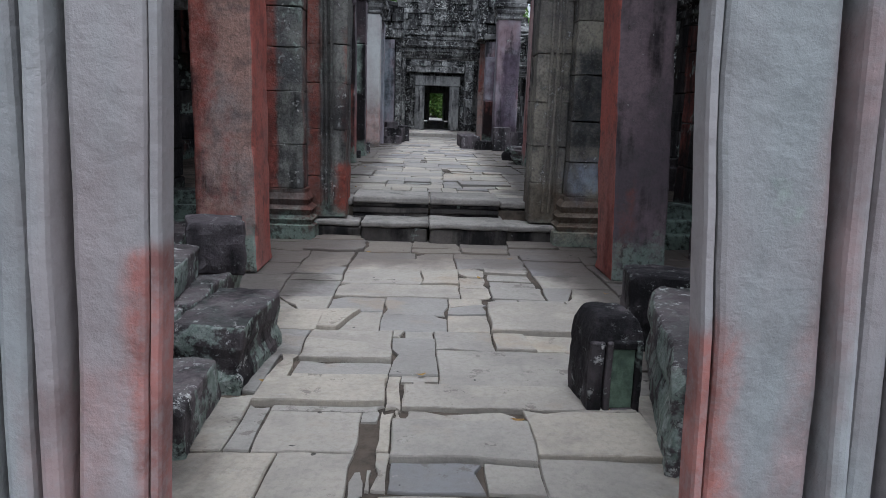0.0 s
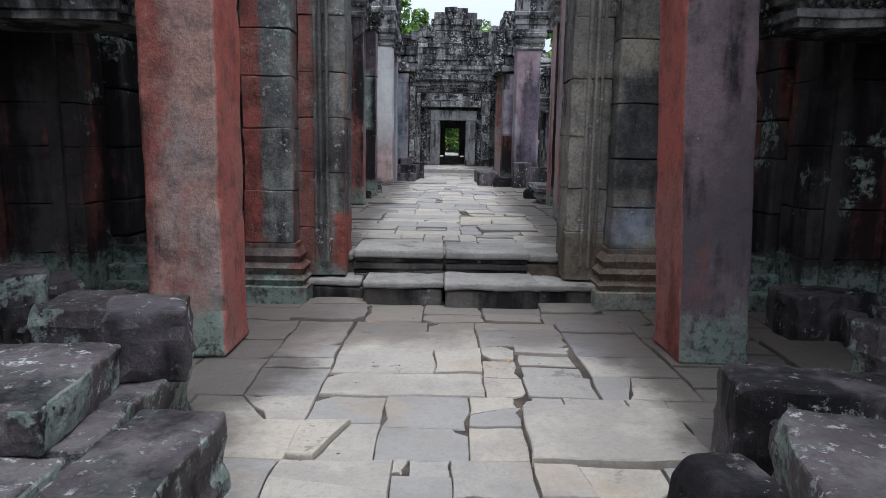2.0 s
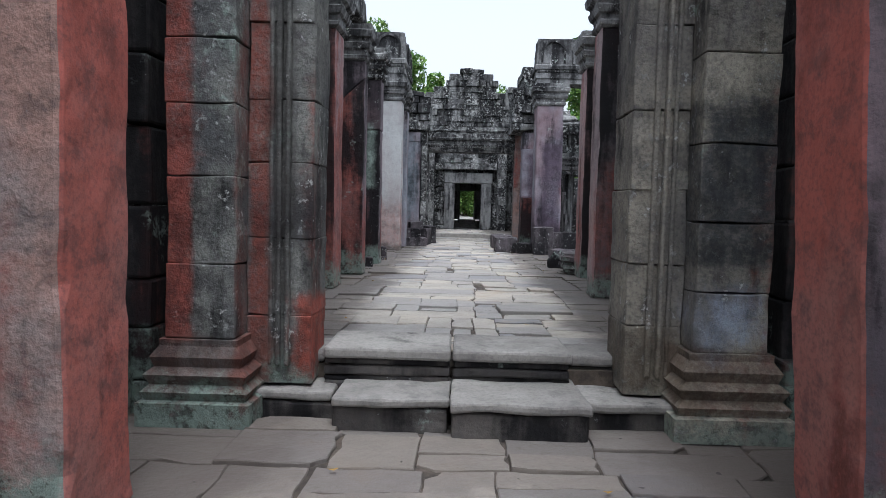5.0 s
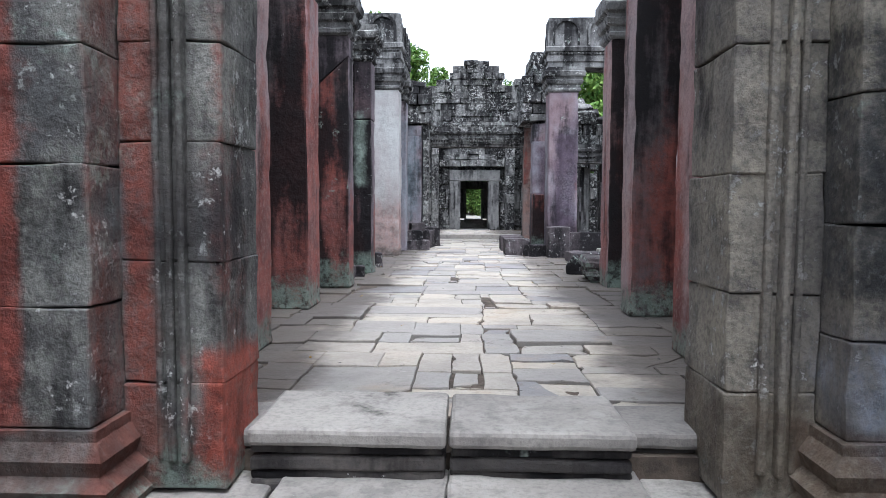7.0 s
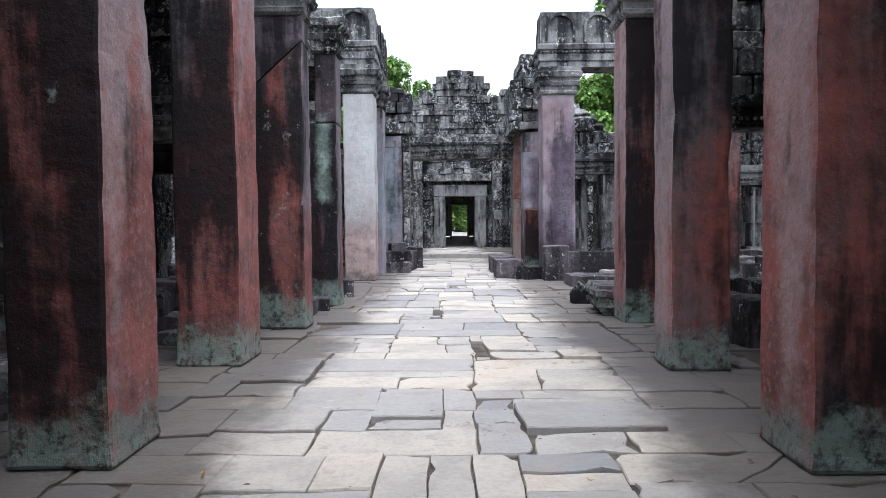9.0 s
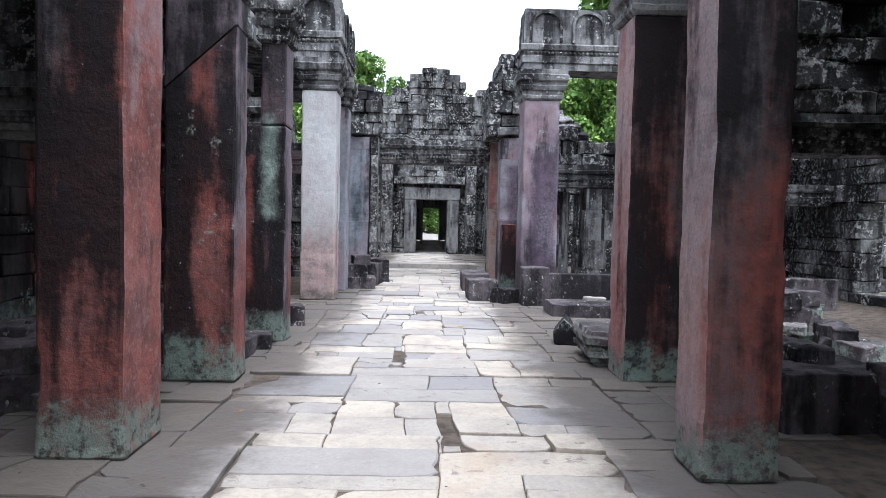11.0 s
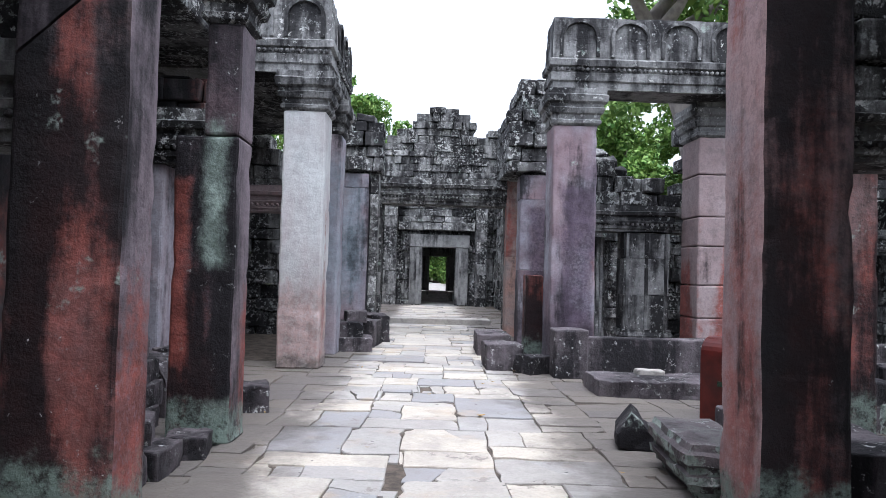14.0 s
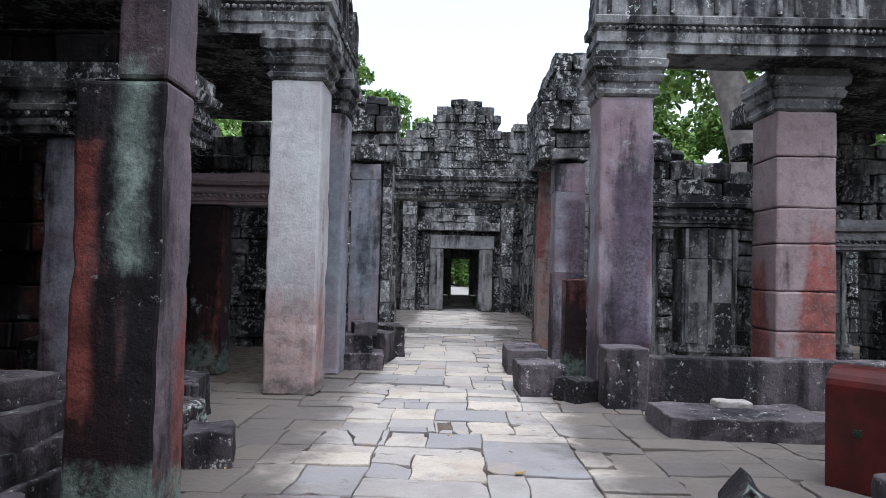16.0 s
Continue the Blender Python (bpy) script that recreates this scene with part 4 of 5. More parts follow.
# ---- fallen stones ----
def fallen(x0, x1, y0, y1, z0, z1, rz, seed, mat=None, label="fallen stone block with green lichen sides", amount=0.032, tilt=(0, 0), name="fallen_block", group="fallen stones"):
    cx, cy = (x0 + x1) / 2, (y0 + y1) / 2
    w, d = (x1 - x0) / 2, (y1 - y0) / 2
    h = z1 - z0
    bm = box(bmesh.new(), -w, w, -d, d, 0, h, 0.055 if max(w, d) < 0.6 else 0.08, 0.014)
    rnd = random.Random(seed)
    # corners and edges broken off along flat faces
    for _ in range(rnd.choice((2, 3, 3, 4))):
        sx, sy = rnd.choice((-1, 1)), rnd.choice((-1, 1))
        n = Vector((sx * rnd.uniform(0.3, 1), sy * rnd.uniform(0.3, 1), rnd.uniform(0.1, 1.1))).normalized()
        at = Vector((sx * w, sy * d, h)) - n * rnd.uniform(0.02, 0.09) * min(1.0, 3 * min(w, d, h))
        cut = bmesh.ops.bisect_plane(bm, geom=bm.verts[:] + bm.edges[:] + bm.faces[:], plane_co=at, plane_no=n, clear_outer=True)
        rim = [e for e in cut["geom_cut"] if isinstance(e, bmesh.types.BMEdge)]
        if len(rim) > 2:
            bmesh.ops.contextual_create(bm, geom=rim)
    # a moulded ledge along one long side of the cut stones
    if mat is None and h > 0.25 and min(w, d) > 0.16:
        for v in bm.verts:
            if 0.42 * h < v.co.z < 0.62 * h:
                v.co.x *= 1 - 0.02 / w
                v.co.y *= 1 - 0.02 / d
    shake(bm, amount * 0.6, 3.0, seed, 0.7)
    return solid(name, bm, mat or M_BLOCK, label, "stone block", group, at=(cx, cy, z0), rot=(tilt[0], tilt[1], rz))


# pile beside the entrance, west
fallen(-1.20, -0.86, 2.98, 3.70, -0.05, 0.32, -2, 1002)
fallen(-1.20, -0.95, 2.35, 2.94, -0.05, 0.19, 4, 1001)
fallen(-1.78, -1.22, 2.0, 3.25, -0.05, 0.33, 2, 1003, label="long fallen block with a broad green lichen side")
fallen(-1.72, -1.22, 3.29, 4.35, -0.05, 0.33, 1, 1010)
fallen(-2.02, -1.34, 3.2, 3.92, 0.325, 0.50, 7, 1004, label="thick fallen slab with pale lichen edge")
fallen(-1.52, -1.18, 3.97, 4.33, 0.32, 0.62, 20, 1005, M_MAUVEBLOCK, "dark rounded fallen stone lying on a block", 0.05)
fallen(-2.5, -1.84, 2.3, 3.15, -0.05, 0.44, 5, 1000)
fallen(-3.3, -2.6, 3.7, 4.4, -0.05, 0.55, 20, 1008)
fallen(-2.55, -1.95, 5.15, 5.7, -0.05, 0.33, 5, 1009, amount=0.045)
# pile beside the entrance, east
def carved_stone():
    root = thing("carved_stone", "upright carved stone with a green lichen panel in its frame", "stone block", "fallen stones", at=(0.83, 3.0, -0.03), rz=5)
    body = box(bmesh.new(), -0.13, 0.13, -0.13, 0.15, 0, 0.48, 0.04, 0.015)
    for v in body.verts:
        k = max(0.0, (v.co.z - 0.36) / 0.12)
        v.co.x *= 1 - 0.35 * k * k
        v.co.y *= 1 - 0.2 * k * k
        v.co.x *= 0.93 + 0.07 * min(1, v.co.z / 0.08)
    shake(body, 0.012, 5, 1011, 0.7)
    part("body", body, M_MAUVEBLOCK, root)
    for x0, x1, z0, z1 in ((-0.125, -0.06, 0.03, 0.37), (-0.05, -0.02, 0.03, 0.37), (0.09, 0.12, 0.03, 0.37), (-0.02, 0.09, 0.335, 0.375), (-0.02, 0.09, 0.02, 0.05)):
        part("frame_moulding", rough_box(x0, x1, -0.158, -0.12, z0, z1, 1012 + int(100 * z1), 0.006, 0.04, 0.008), M_MAUVEBLOCK, root)
    part("panel", rough_box(-0.02, 0.09, -0.143, -0.125, 0.05, 0.335, 1019, 0.005, 0.04, 0.006), M_PANEL, root, "green lichened panel")


carved_stone()
fallen(1.05, 1.5, 2.25, 3.52, -0.05, 0.42, -14, 1012, label="long fallen lintel with pale lichen patch")
fallen(1.16, 2.0, 3.62, 3.95, -0.05, 0.45, -8, 1013, M_MAUVEBLOCK, "dark fallen slab lying across the pile")
fallen(1.6, 2.35, 2.3, 3.5, -0.05, 0.36, -20, 1014)
fallen(2.2, 2.7, 4.1, 4.7, -0.05, 0.5, 20, 1015)
# beside the hall columns
for i, a in enumerate([(-1.98, -1.60, 13.42, 13.83, HIGH - 0.03, HIGH + 0.21, 8), (-2.1, -1.56, 13.9, 14.25, HIGH - 0.03, HIGH + 0.17, -5), (-1.76, -1.47, 14.33, 14.68, HIGH - 0.03, HIGH + 0.15, 12), (-2.15, -1.72, 13.93, 14.32, HIGH + 0.15, HIGH + 0.34, 20),
                       (-2.95, -2.12, 14.55, 15.3, HIGH - 0.03, HIGH + 0.2, 4), (-2.95, -2.16, 14.68, 15.4, HIGH + 0.18, HIGH + 0.38, -3), (-2.85, -2.2, 14.8, 15.45, HIGH + 0.36, HIGH + 0.57, 6), (-2.7, -2.3, 14.95, 15.4, HIGH + 0.55, HIGH + 0.72, -12),
                       (-2.85, -2.25, 13.5, 14.1, HIGH - 0.03, HIGH + 0.3, 12), (-2.8, -2.3, 13.55, 14.0, HIGH + 0.28, HIGH + 0.52, 3),
                       (-3.0, -2.2, 15.6, 16.5, HIGH - 0.03, HIGH + 0.5, 0), (-2.7, -2.1, 16.8, 17.6, HIGH - 0.03, HIGH + 0.4, 6), (-3.8, -3.0, 17.2, 18.4, HIGH - 0.03, HIGH + 0.7, 10), (-1.75, -1.42, 15.9, 16.3, HIGH - 0.03, HIGH + 0.24, 15)]):
    fallen(*a[:6], a[6], 1020 + i, M_MAUVEBLOCK, "dark fallen block beside the column foot")
# loose pile beyond the crossing, west
for i, a in enumerate([(-1.45, -0.85, 20.6, 21.3, HIGH - 0.03, HIGH + 0.22, 5), (-1.4, -0.8, 21.3, 22.0, HIGH - 0.03, HIGH + 0.45, -6), (-1.5, -1.05, 20.8, 21.5, HIGH + 0.2, HIGH + 0.46, 10), (-1.35, -1.0, 21.0, 21.4, HIGH + 0.44, HIGH + 0.64, 14),
                       (-1.1, -0.75, 22.1, 22.9, HIGH - 0.03, HIGH + 0.5, 18)]):
    fallen(*a[:6], a[6], 1040 + i, M_MAUVEBLOCK, "dark flat stone in a loose pile")
# blocks beyond the crossing, east
fallen(0.90, 1.42, 18.95, 19.6, HIGH - 0.03, HIGH + 0.36, 3, 1051, M_MAUVEBLOCK, "dark square-cut block on the paving")
fallen(0.90, 1.45, 20.6, 21.6, HIGH - 0.03, HIGH + 0.34, 0, 1052, M_MAUVEBLOCK, "dark square-cut block on the paving")
fallen(1.36, 1.70, 18.6, 19.0, HIGH - 0.03, HIGH + 0.24, 30, 1053, M_MAUVEBLOCK, "small tilted stone at the column foot", 0.04)
fallen(1.58, 1.86, 20.0, 20.25, HIGH - 0.03, 1.62, 3, 1054, M_DARKCOL, "broken upright dark door post", 0.02, name="broken_post")
# courtyard stones
fallen(2.02, 3.5, 17.1, 17.85, HIGH - 0.03, HIGH + 0.19, -1, 1061, M_MAUVEBLOCK, "large flat mauve-grey stone slab", 0.035)
fallen(2.62, 2.95, 17.6, 17.82, HIGH + 0.15, HIGH + 0.24, 3, 1062, M_STEP, "small flat stone on the slab")
def fallen_cornice(x, y, rz, w, d, seed):
    bm = profile_block(bmesh.new(), -w, w, -d, d, [(-0.02, -0.06), (0.04, -0.05), (0.05, -0.02), (0.09, -0.01), (0.10, 0.02), (0.15, 0.03), (0.16, 0.0), (0.20, 0.0), (0.22, 0.035), (0.28, 0.04), (0.30, 0.01), (0.34, 0.0)])
    bmesh.ops.subdivide_edges(bm, edges=[e for e in bm.edges if e.calc_length() > 0.2], cuts=4, use_grid_fill=True)
    shake(bm, 0.016, 5, seed)
    return solid("fallen_cornice", bm, M_BLOCK, "carved fallen cornice stone with lichen in its mouldings", "stone block", "fallen stones", at=(x, y, HIGH), rot=(0, 0, rz))


fallen_cornice(1.96, 14.12, -3, 0.2, 0.40, 1063)
fallen(2.35, 3.2, 13.6, 15.0, HIGH - 0.03, HIGH + 0.35, -8, 1064, M_MAUVEBLOCK, "long dark fallen stone")
fallen(2.5, 3.4, 11.8, 12.8, HIGH - 0.03, HIGH + 0.4, 6, 1065, M_MAUVEBLOCK, "dark fallen stone behind the column")
fallen(3.4, 4.2, 15.6, 16.6, HIGH - 0.03, HIGH + 0.4, 16, 1066, M_MAUVEBLOCK, "dark fallen stone in the courtyard")


# rubble heaped in the dark aisles
def rubble(x0, x1, y0, y1, level, count, seed):
    rnd = random.Random(seed)
    for i in range(count):
        w, d, h = rnd.uniform(0.3, 0.62), rnd.uniform(0.3, 0.7), rnd.uniform(0.16, 0.36)
        x, y = rnd.uniform(x0, x1 - w), rnd.uniform(y0, y1 - d)
        z, turn = level - 0.03, rnd.uniform(-30, 30)
        for k in range(1 + (rnd.random() < 0.6)):
            fallen(x, x + w, y, y + d, z, z + h, turn, seed * 50 + 3 * i + k, M_BLOCK if rnd.random() < 0.4 else M_MAUVEBLOCK, "dark broken stone heaped beside the columns", 0.05, (rnd.uniform(-3, 3), rnd.uniform(-3, 3)), group="rubble in the aisles")
            z, turn = z + h - 0.02, turn + rnd.uniform(-25, 25)
            w, d, h = w * 0.85, d * 0.85, h * 0.7


rubble(-3.3, -1.95, 9.7, 10.9, HIGH, 6, 21)
rubble(-3.6, -2.05, 11.8, 13.0, HIGH, 8, 22)
rubble(-3.4, -2.05, 14.0, 15.0, HIGH, 5, 23)
rubble(-2.6, -1.75, 15.7, 17.4, HIGH, 4, 24)
rubble(2.5, 4.2, 9.6, 13.2, HIGH, 8, 25)
rubble(3.3, 6.0, 14.0, 18.3, HIGH, 9, 26)
rubble(-3.8, -2.4, 4.6, 6.4, LOW, 6, 27)
rubble(2.4, 3.9, 4.8, 6.4, LOW, 6, 28)


# a pointed stone fragment
def pointed():
    bm = box(bmesh.new(), -0.38, 0.38, -0.2, 0.2, 0, 0.16, 0.06, 0.02)
    for v in bm.verts:
        if v.co.x < -0.1:
            v.co.z *= 1 + 1.0 * max(0, 1 - abs(v.co.x + 0.25) / 0.12)
        else:
            v.co.z *= 1 - 0.5 * (v.co.x + 0.1) / 0.48
    shake(bm, 0.02, 4, 1070)
    solid("stone_fragment", bm, M_MAUVEBLOCK, "pointed mauve-grey stone fragment on the paving", "stone block", "fallen stones", at=(2.02, 14.98, HIGH), rot=(0, 0, -12))


pointed()


# red wooden bin
def bin_box():
    root = thing("litter_bin", "dark red painted wooden bin with rounded top", "bin", at=(2.98, 15.9, HIGH - 0.01), rz=38)
    bm = bmesh.new()
    prof = [(-0.22, 0), (0.22, 0), (0.22, 0.66)] + [(0.22 - 0.15 * (1 - math.cos(a)), 0.66 + 0.16 * math.sin(a)) for a in [math.pi * q / 12 for q in range(1, 7)]] + [(-0.07 - 0.15 * math.sin(a), 0.66 + 0.16 * math.cos(a)) for a in [math.pi * q / 12 for q in range(0, 6)]] + [(-0.22, 0.66)]
    front = [bm.verts.new((x, -0.2, z)) for x, z in prof]
    back = [bm.verts.new((x, 0.2, z)) for x, z in prof]
    bm.faces.new(front)
    bm.faces.new(back[::-1])
    for i in range(len(prof)):
        j = (i + 1) % len(prof)
        bm.faces.new((front[j], front[i], back[i], back[j]))
    bmesh.ops.recalc_face_normals(bm, faces=bm.faces)
    part("body", bm, M_REDWOOD, root)
    # Added panel, dark to stand for shade on the bin's right end.
    part("front_panel", box(bmesh.new(), -0.17, 0.17, -0.216, -0.202, 0.08, 0.6, 0, 0.006), M_BINSHADE, root, "added dark panel for the shaded end")
    part("green_mark", box(bmesh.new(), -0.226, -0.221, -0.03, 0.03, 0.38, 0.43, 0.02, 0.002), M_MARK, root, "small faded green mark")


bin_box()


# ---- trees ----
def tube(bm, pts, radii, sides=10):
    rings = []
    for i, (p, r) in enumerate(zip(pts, radii)):
        p = Vector(p)
        q = Vector(pts[min(i + 1, len(pts) - 1)]) - Vector(pts[max(i - 1, 0)])
        rot = q.to_track_quat("Z", "Y").to_matrix()
        rings.append([bm.verts.new(p + rot @ Vector((r * math.cos(a), r * math.sin(a), 0))) for a in [2 * math.pi * s / sides for s in range(sides)]])
    for a, b in zip(rings, rings[1:]):
        for s in range(sides):
            bm.faces.new((a[s], a[(s + 1) % sides], b[(s + 1) % sides], b[s]))


def tree(x, y, height, crown, trunk_r, bark, label, seed, base=-0.12, bare=0.5, leaves=2600, lean=(0, 0), leaf=0.17):
    rnd = random.Random(seed)
    root = thing("tree", label, "tree", "trees round the ruin", at=(x, y, base))
    bm = bmesh.new()
    pts = [(lean[0] * k * k + 0.15 * math.sin(k * 5 + seed), lean[1] * k, height * 0.75 * k) for k in [i / 7 for i in range(8)]]
    tube(bm, pts, [trunk_r * (1.5 if i == 0 else 1.0 - 0.085 * i) for i in range(8)])
    tips = []
    for i in range(9):
        k = bare + (1 - bare) * i / 9
        s = Vector((lean[0] * k * k, lean[1] * k, height * 0.75 * k))
        a = rnd.uniform(0, 2 * math.pi)
        r = crown * rnd.uniform(0.5, 1.0)
        e = s + Vector((r * math.cos(a), r * math.sin(a), height * rnd.uniform(0.08, 0.26)))
        mid = (s + e) / 2 + Vector((0, 0, -0.1 * r))
        tube(bm, [s, mid, e], [trunk_r * 0.35, trunk_r * 0.2, trunk_r * 0.06], 6)
        tips += [e, (mid + e) / 2]
    part("trunk", bm, bark, root, smooth=True)
    verts, faces = [], []
    clumps = []
    for t in tips:
        for _ in range(4):
            clumps.append((t + Vector([rnd.gauss(0, crown * 0.22) for _ in range(3)]), crown * rnd.uniform(0.16, 0.32)))
    for _ in range(int(leaves * 2.2)):
        c, r = rnd.choice(clumps)
        d = Vector([rnd.gauss(0, 1) for _ in range(3)]).normalized() * r * rnd.uniform(0.4, 1.0) ** 0.5
        d.z *= 0.75
        p = c + d
        u = Vector([rnd.gauss(0, 1) for _ in range(3)]).normalized() * leaf * rnd.uniform(0.6, 1.3)
        w = u.cross(Vector([rnd.gauss(0, 1) for _ in range(3)])).normalized() * u.length * 0.5
        k = len(verts)
        verts.extend([p - u, p + w, p + u, p - w])
        faces.append((k, k + 1, k + 2, k + 3))
    me = bpy.data.meshes.new("crown")
    me.from_pydata(verts, [], faces)
    me.materials.append(M_LEAF)
    ob = new("crown", me)
    ob.parent = root


tree(-4.9, 50, 14.0, 3.2, 0.35, M_BARKDARK, "broad green tree behind the ruined gable", 1, leaves=7000)
tree(-11, 50, 13, 4.5, 0.35, M_BARKDARK, "broad green tree behind the ruined gable", 2, leaves=6000)
tree(5, 66, 12, 4.0, 0.35, M_BARKDARK, "green tree above the far passage", 3, leaves=4000)
tree(9.0, 30, 13, 4.0, 0.8, M_BARK, "tall pale-barked tree with spreading root", 4, bare=0.8, leaves=3500, lean=(-2.5, 0))
tree(10.6, 46, 13, 4.0, 0.3, M_BARKDARK, "green tree beyond the courtyard wall", 5, bare=0.25, leaves=13000)
tree(15.5, 46, 13, 4.4, 0.3, M_BARKDARK, "green tree beyond the courtyard wall", 6, bare=0.25, leaves=13000)
tree(20, 42, 11, 4.5, 0.3, M_BARKDARK, "green tree beyond the courtyard wall", 7, bare=0.2, leaves=6000)
tree(-9, 34, 7, 3.0, 0.25, M_BARKDARK, "green tree beyond the ruined wing", 8, bare=0.2, leaves=4000)
tree(0.6, 64, 5.5, 3.0, 0.3, M_BARKDARK, "green tree seen through the far passage", 9, bare=0.02, leaves=7000, base=0.6)


# ---- dry leaves on the paving ----
M_DRY = plain("dry_leaf", (0.42, 0.27, 0.08), (0.24, 0.14, 0.05), 20)


def dry_leaf(x, y, level, rz, size, seed):
    bm = bmesh.new()
    rows = [(-1.0, 0.03), (-0.6, 0.32), (-0.1, 0.42), (0.4, 0.3), (0.8, 0.12), (1.0, 0.01)]
    left = [bm.verts.new((u * size, v * size, 0.012 * abs(u) + 0.35 * v * size)) for u, v in rows]
    mid = [bm.verts.new((u * size, 0, 0.012 * abs(u))) for u, v in rows]
    right = [bm.verts.new((u * size, -v * size, 0.012 * abs(u) + 0.3 * v * size)) for u, v in rows]
    for i in range(len(rows) - 1):
        bm.faces.new((mid[i], mid[i + 1], left[i + 1], left[i]))
        bm.faces.new((right[i], right[i + 1], mid[i + 1], mid[i]))
    solid("dry_leaf", bm, M_DRY, "curled yellow-brown leaf fallen on the paving", "leaf", "fallen leaves", at=(x, y, level + 0.012), rot=(0, 0, rz))


leaf_rnd = random.Random(5)
dry_leaf(0.62, 15.95, HIGH, 30, 0.055, 0)
for i in range(26):
    low = i < 9
    dry_leaf(leaf_rnd.uniform(-1.4, 1.5), leaf_rnd.uniform(2.2, 6.3) if low else leaf_rnd.uniform(8.2, 19.5), LOW if low else HIGH, leaf_rnd.uniform(0, 360), leaf_rnd.uniform(0.018, 0.035), i)


# ---- paving ----
# stretches laid apart from the rows: (x0, x1, y0, y1, lift); lift None is a gap where a stone is lost
SET_STONES = [(-0.02, 0.17, 8.30, 8.66, None), (0.24, 0.34, 11.45, 12.1, None), (-0.16, -0.05, 13.75, 14.4, None), (0.02, 0.15, 17.22, 17.5, None), (-0.4, -0.08, 16.9, 17.1, None), (0.46, 0.86, 5.0, 5.45, None), (-0.3, -0.22, 2.3, 2.7, None),
              (-0.38, 0.02, 9.74, 10.25, 0.032), (0.45, 1.18, 9.5, 9.98, 0.03), (0.40, 1.2, 3.9, 4.5, 0.034), (-0.82, -0.2, 2.86, 3.15, 0.026), (-0.16, 0.42, 2.36, 2.68, 0.028), (-1.35, -0.92, 10.6, 11.3, 0.026), (-0.2, 0.05, 3.22, 3.78, 0.012)]


def warp(x, y):
    """Joints wander a little, the same for neighbours."""
    a, b = Vector((x * 0.9, y * 0.9, 3.3)), Vector((x * 3.4, y * 3.4, 8.1))
    return x + 0.04 * noise.noise(a) + 0.02 * noise.noise(b), y + 0.035 * noise.noise(a + Vector((9, 4, 2))) + 0.022 * noise.noise(b + Vector((5, 1, 7)))


def without(rect, hole):
    """The parts of rect outside hole."""
    x0, x1, y0, y1 = rect
    a0, a1, b0, b1 = hole
    if a0 >= x1 or a1 <= x0 or b0 >= y1 or b1 <= y0:
        return [rect]
    out = []
    if a0 > x0:
        out.append((x0, a0, y0, y1))
    if a1 < x1:
        out.append((a1, x1, y0, y1))
    m0, m1 = max(x0, a0), min(x1, a1)
    if b0 > y0:
        out.append((m0, m1, y0, b0))
    if b1 < y1:
        out.append((m0, m1, b1, y1))
    return out


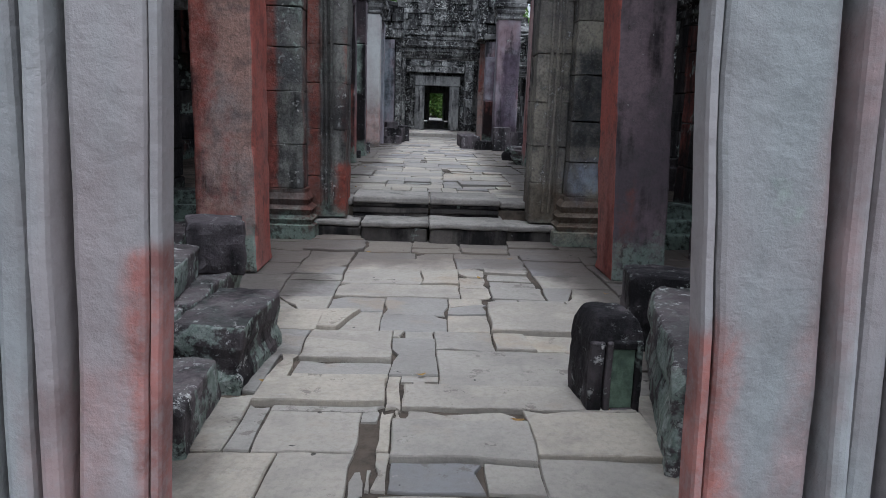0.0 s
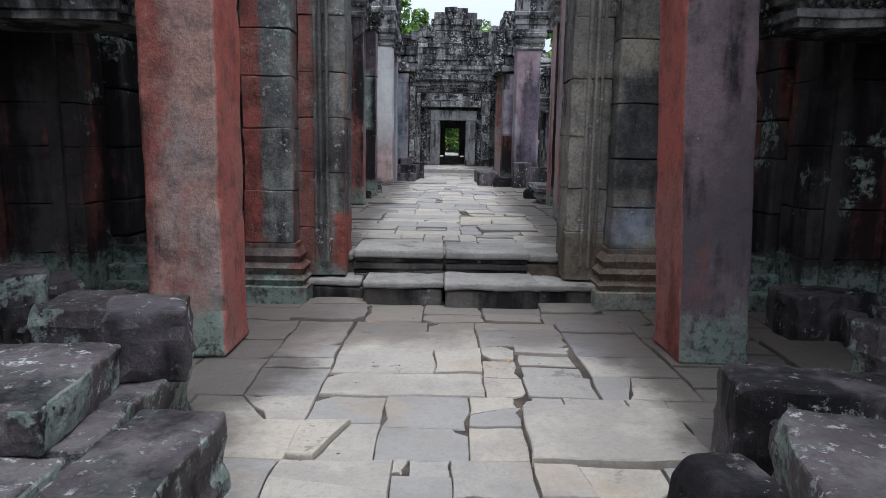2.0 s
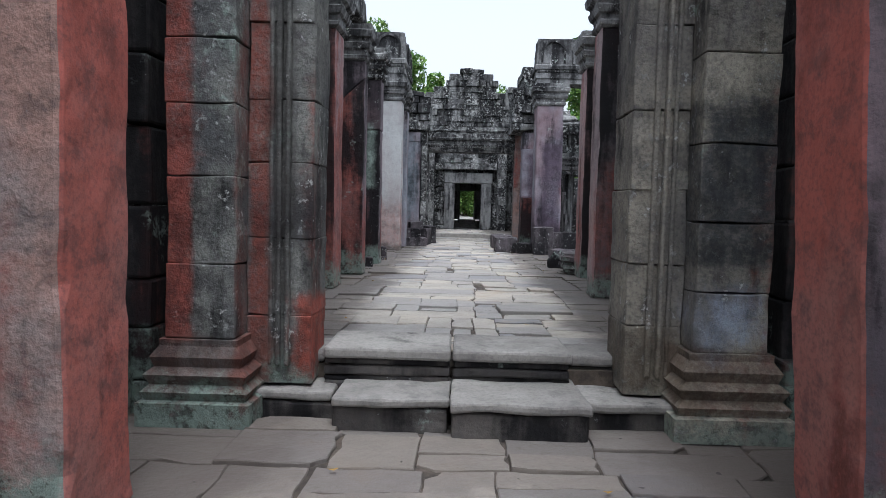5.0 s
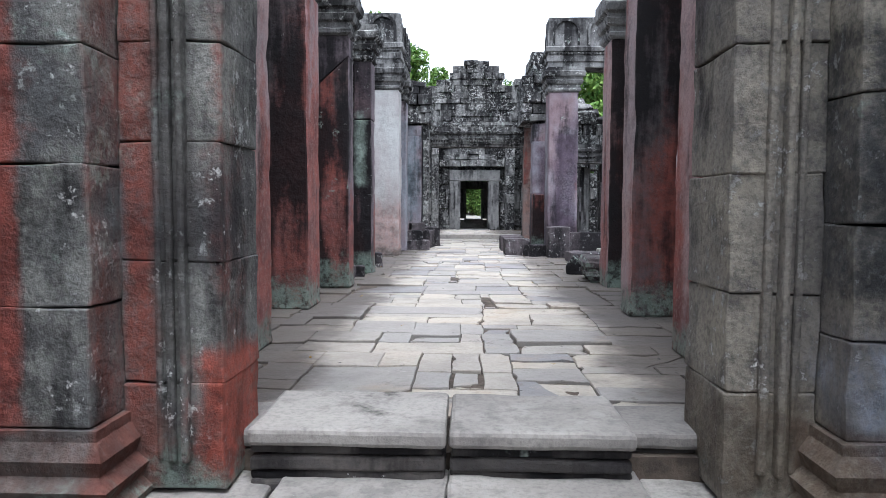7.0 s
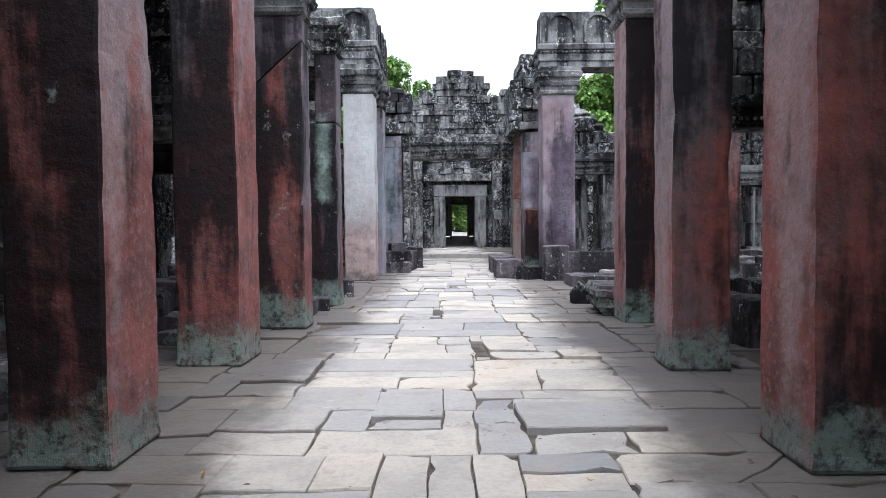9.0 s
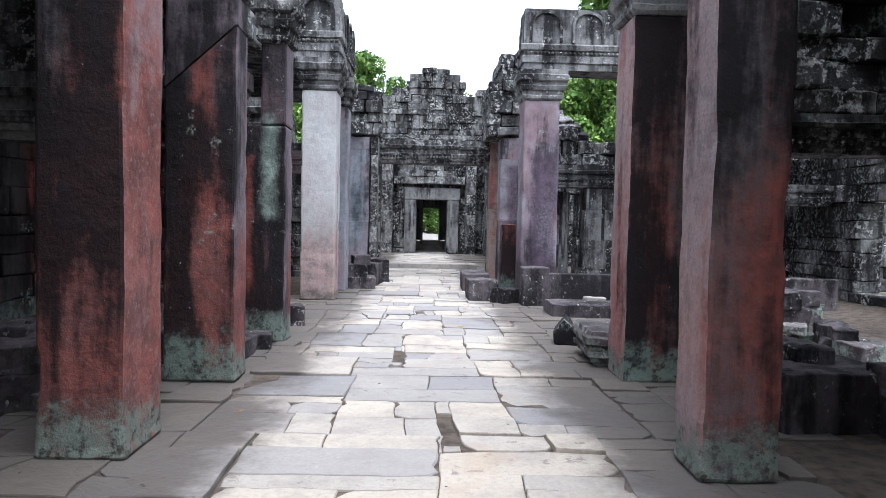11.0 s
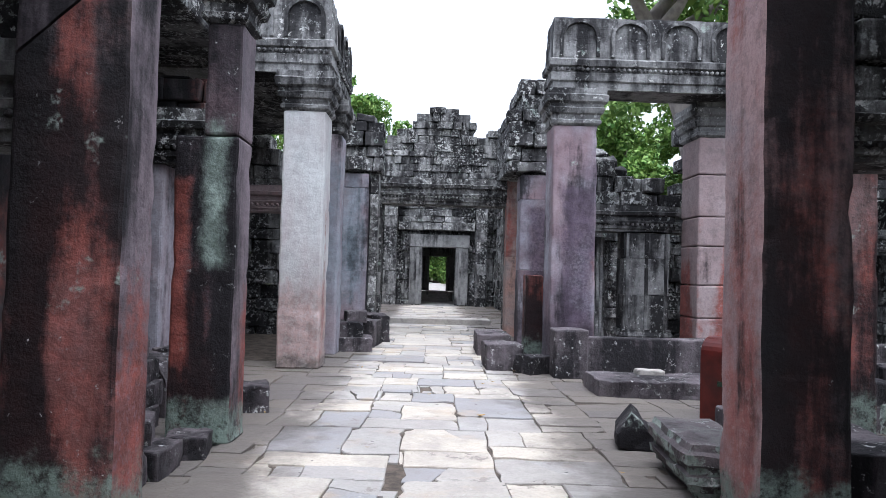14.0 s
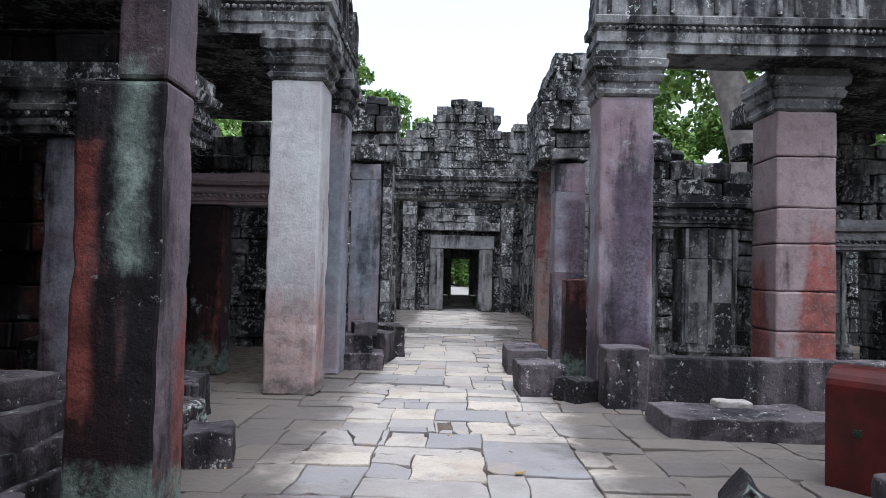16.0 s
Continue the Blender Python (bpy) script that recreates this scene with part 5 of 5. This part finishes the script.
def paving():
    low = bpy.data.objects["floor_1"]
    high = bpy.data.objects["floor_2"]
    rnd = random.Random(77)
    laid = []
    for owner, y0, y1, half, level in ((low, -1.0, 6.92, 2.9, LOW), (high, 7.76, 35.6, 2.3, HIGH)):
        y = y0
        while y < y1 - 0.15:
            # a stretch of paving in lanes, each laid in rows of its own
            deep = min(rnd.uniform(0.7, 2.0), y1 - y)
            if y1 - y - deep < 0.5:
                deep = y1 - y
            wide = half if y < 13 else (4.2 if y < 18.2 else 1.95)
            edges = [-wide - rnd.uniform(0, 0.4)]
            while edges[-1] < wide:
                edges.append(edges[-1] + rnd.choice((0.4, 0.6, 0.75, 0.9, 1.1)) * rnd.uniform(0.9, 1.1))
            for a, b in zip(edges, edges[1:]):
                p = y
                while p < y + deep - 0.01:
                    d = rnd.choice((0.2, 0.28, 0.34, 0.4, 0.48, 0.6)) * rnd.uniform(0.9, 1.1)
                    q = y + deep if y + deep - p - d < 0.18 else p + d
                    cuts = [a, b]
                    if b - a > 0.7 and rnd.random() < 0.45:
                        cuts = [a, a + (b - a) * rnd.uniform(0.3, 0.7), b]
                    for u, v in zip(cuts, cuts[1:]):
                        rects = [(u, v, p, q)]
                        for *hole, lift in SET_STONES:
                            rects = [r for rect in rects for r in without(rect, hole)]
                        for r in rects:
                            if min(r[1] - r[0], r[3] - r[2]) > 0.02:
                                laid.append((r, level, owner, None))
                    p = q
            y += deep
    for *r, lift in SET_STONES:
        level, owner = (LOW, low) if r[2] < 7 else (HIGH, high)
        if lift is None:
            # worn scraps down in the gap
            n = max(1, round((r[3] - r[2]) / 0.28))
            for i in range(n if r[1] - r[0] > 0.15 else 0):
                a = r[2] + (r[3] - r[2]) * i / n
                laid.append(((r[0] + 0.02, r[1] - 0.03, a + 0.02, a + (r[3] - r[2]) / n - 0.02), level, owner, -0.005))
        else:
            laid.append((tuple(r), level, owner, lift))
    laid.sort(key=lambda e: (abs(sum(e[0][:2]) / 2) > 1.9, e[0][2]))
    near = {"low": 110, "high": 185}
    rest_v, rest_f = [], []
    for r, level, owner, lift in laid:
        key = "low" if owner is low else "high"
        whole = near[key] > 0 and 1.2 < r[2] and abs(r[0] + r[1]) / 2 < 1.9
        x0, x1, y0, y1 = r
        quads = [[(x0, y0), (x1, y0), (x1, y1), (x0, y1)]]
        if lift is None and min(x1 - x0, y1 - y0) > 0.26 and rnd.random() < 0.18:
            # cracked across
            a, b = rnd.uniform(0.25, 0.75), rnd.uniform(0.25, 0.75)
            if x1 - x0 > y1 - y0:
                p, q = (x0 + (x1 - x0) * a, y0), (x0 + (x1 - x0) * b, y1)
                quads = [[(x0, y0), p, q, (x0, y1)], [p, (x1, y0), (x1, y1), q]]
            else:
                p, q = (x0, y0 + (y1 - y0) * a), (x1, y0 + (y1 - y0) * b)
                quads = [[(x0, y0), (x1, y0), q, p], [p, q, (x1, y1), (x0, y1)]]
        for corners in quads:
            verts, faces = slab_stone(rnd, corners, level, lift)
            if whole:
                me = bpy.data.meshes.new("paving_slab")
                me.from_pydata(verts, [], faces)
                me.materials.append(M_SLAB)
                ob = new("paving_slab", me)
                ob.parent = owner
                near[key] -= 1
            else:
                k = len(rest_v)
                rest_v.extend(verts)
                rest_f.extend([k + i for i in f] for f in faces)
    me = bpy.data.meshes.new("far_paving")
    me.from_pydata(rest_v, [], rest_f)
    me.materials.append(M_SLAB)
    ob = new("far_paving", me)
    ob.parent = high
    tagged(ob, "worn paving slabs further along the hall", "", "", "stuff")


def slab_stone(rnd, corners, level, lift=None):
    """One paving stone: a slab with a wandering, chipped rim, a little tilted and worn."""
    mx, my = sum(c[0] for c in corners) / 4, sum(c[1] for c in corners) / 4
    gaps = [rnd.choice((0.0005, 0.001, 0.002, 0.005)) for _ in range(4)]
    cut = [rnd.uniform(0.03, 0.085) if rnd.random() < 0.1 else rnd.uniform(0, 0.005) for _ in range(4)]
    ring = []
    for i in range(4):
        (ax, ay), (bx, by) = corners[i], corners[(i + 1) % 4]
        L = math.hypot(bx - ax, by - ay) or 1e-6
        nx, ny = -(by - ay) / L, (bx - ax) / L
        n = max(3, min(8, round(L / 0.09)))
        bite = rnd.uniform(0.1, 0.9) if rnd.random() < 0.15 else None
        for s in range(n):
            t = s / n
            px, py = ax + (bx - ax) * t, ay + (by - ay) * t
            inset = gaps[i] + rnd.uniform(0, 0.004)
            if bite is not None:
                inset += 0.035 * max(0, 1 - abs(t - bite) * L / 0.09)
            px, py = px + nx * inset, py + ny * inset
            if s == 0:
                e = Vector((mx - px, my - py)).normalized() * cut[i]
                px, py = px + e.x, py + e.y
            ring.append(warp(px, py))
    mx, my = warp(mx, my)
    m = len(ring)
    zc = level + (lift if lift is not None else rnd.gauss(0, 0.004) + (0.016 if rnd.random() < 0.07 else 0))
    tx, ty = rnd.gauss(0, 0.008), rnd.gauss(0, 0.010)

    def top(x, y):
        return zc + tx * (x - mx) + ty * (y - my) + 0.006 * noise.noise(Vector((x * 5, y * 5, 0)))
    verts = [(x, y, level - 0.07) for x, y in ring]
    verts += [(x, y, top(x, y) - 0.003 - rnd.uniform(0, 0.007)) for x, y in ring]
    verts += [(x + (mx - x) * 0.018, y + (my - y) * 0.018, top(x, y)) for x, y in ring]
    verts.append((mx, my, top(mx, my) + rnd.uniform(-0.006, 0.003)))
    faces = []
    for k in (0, m):
        for i in range(m):
            n = (i + 1) % m
            faces.append((k + i, k + n, k + m + n, k + m + i))
    for i in range(m):
        faces.append((2 * m + i, 2 * m + (i + 1) % m, 3 * m))
    return verts, faces


paving()
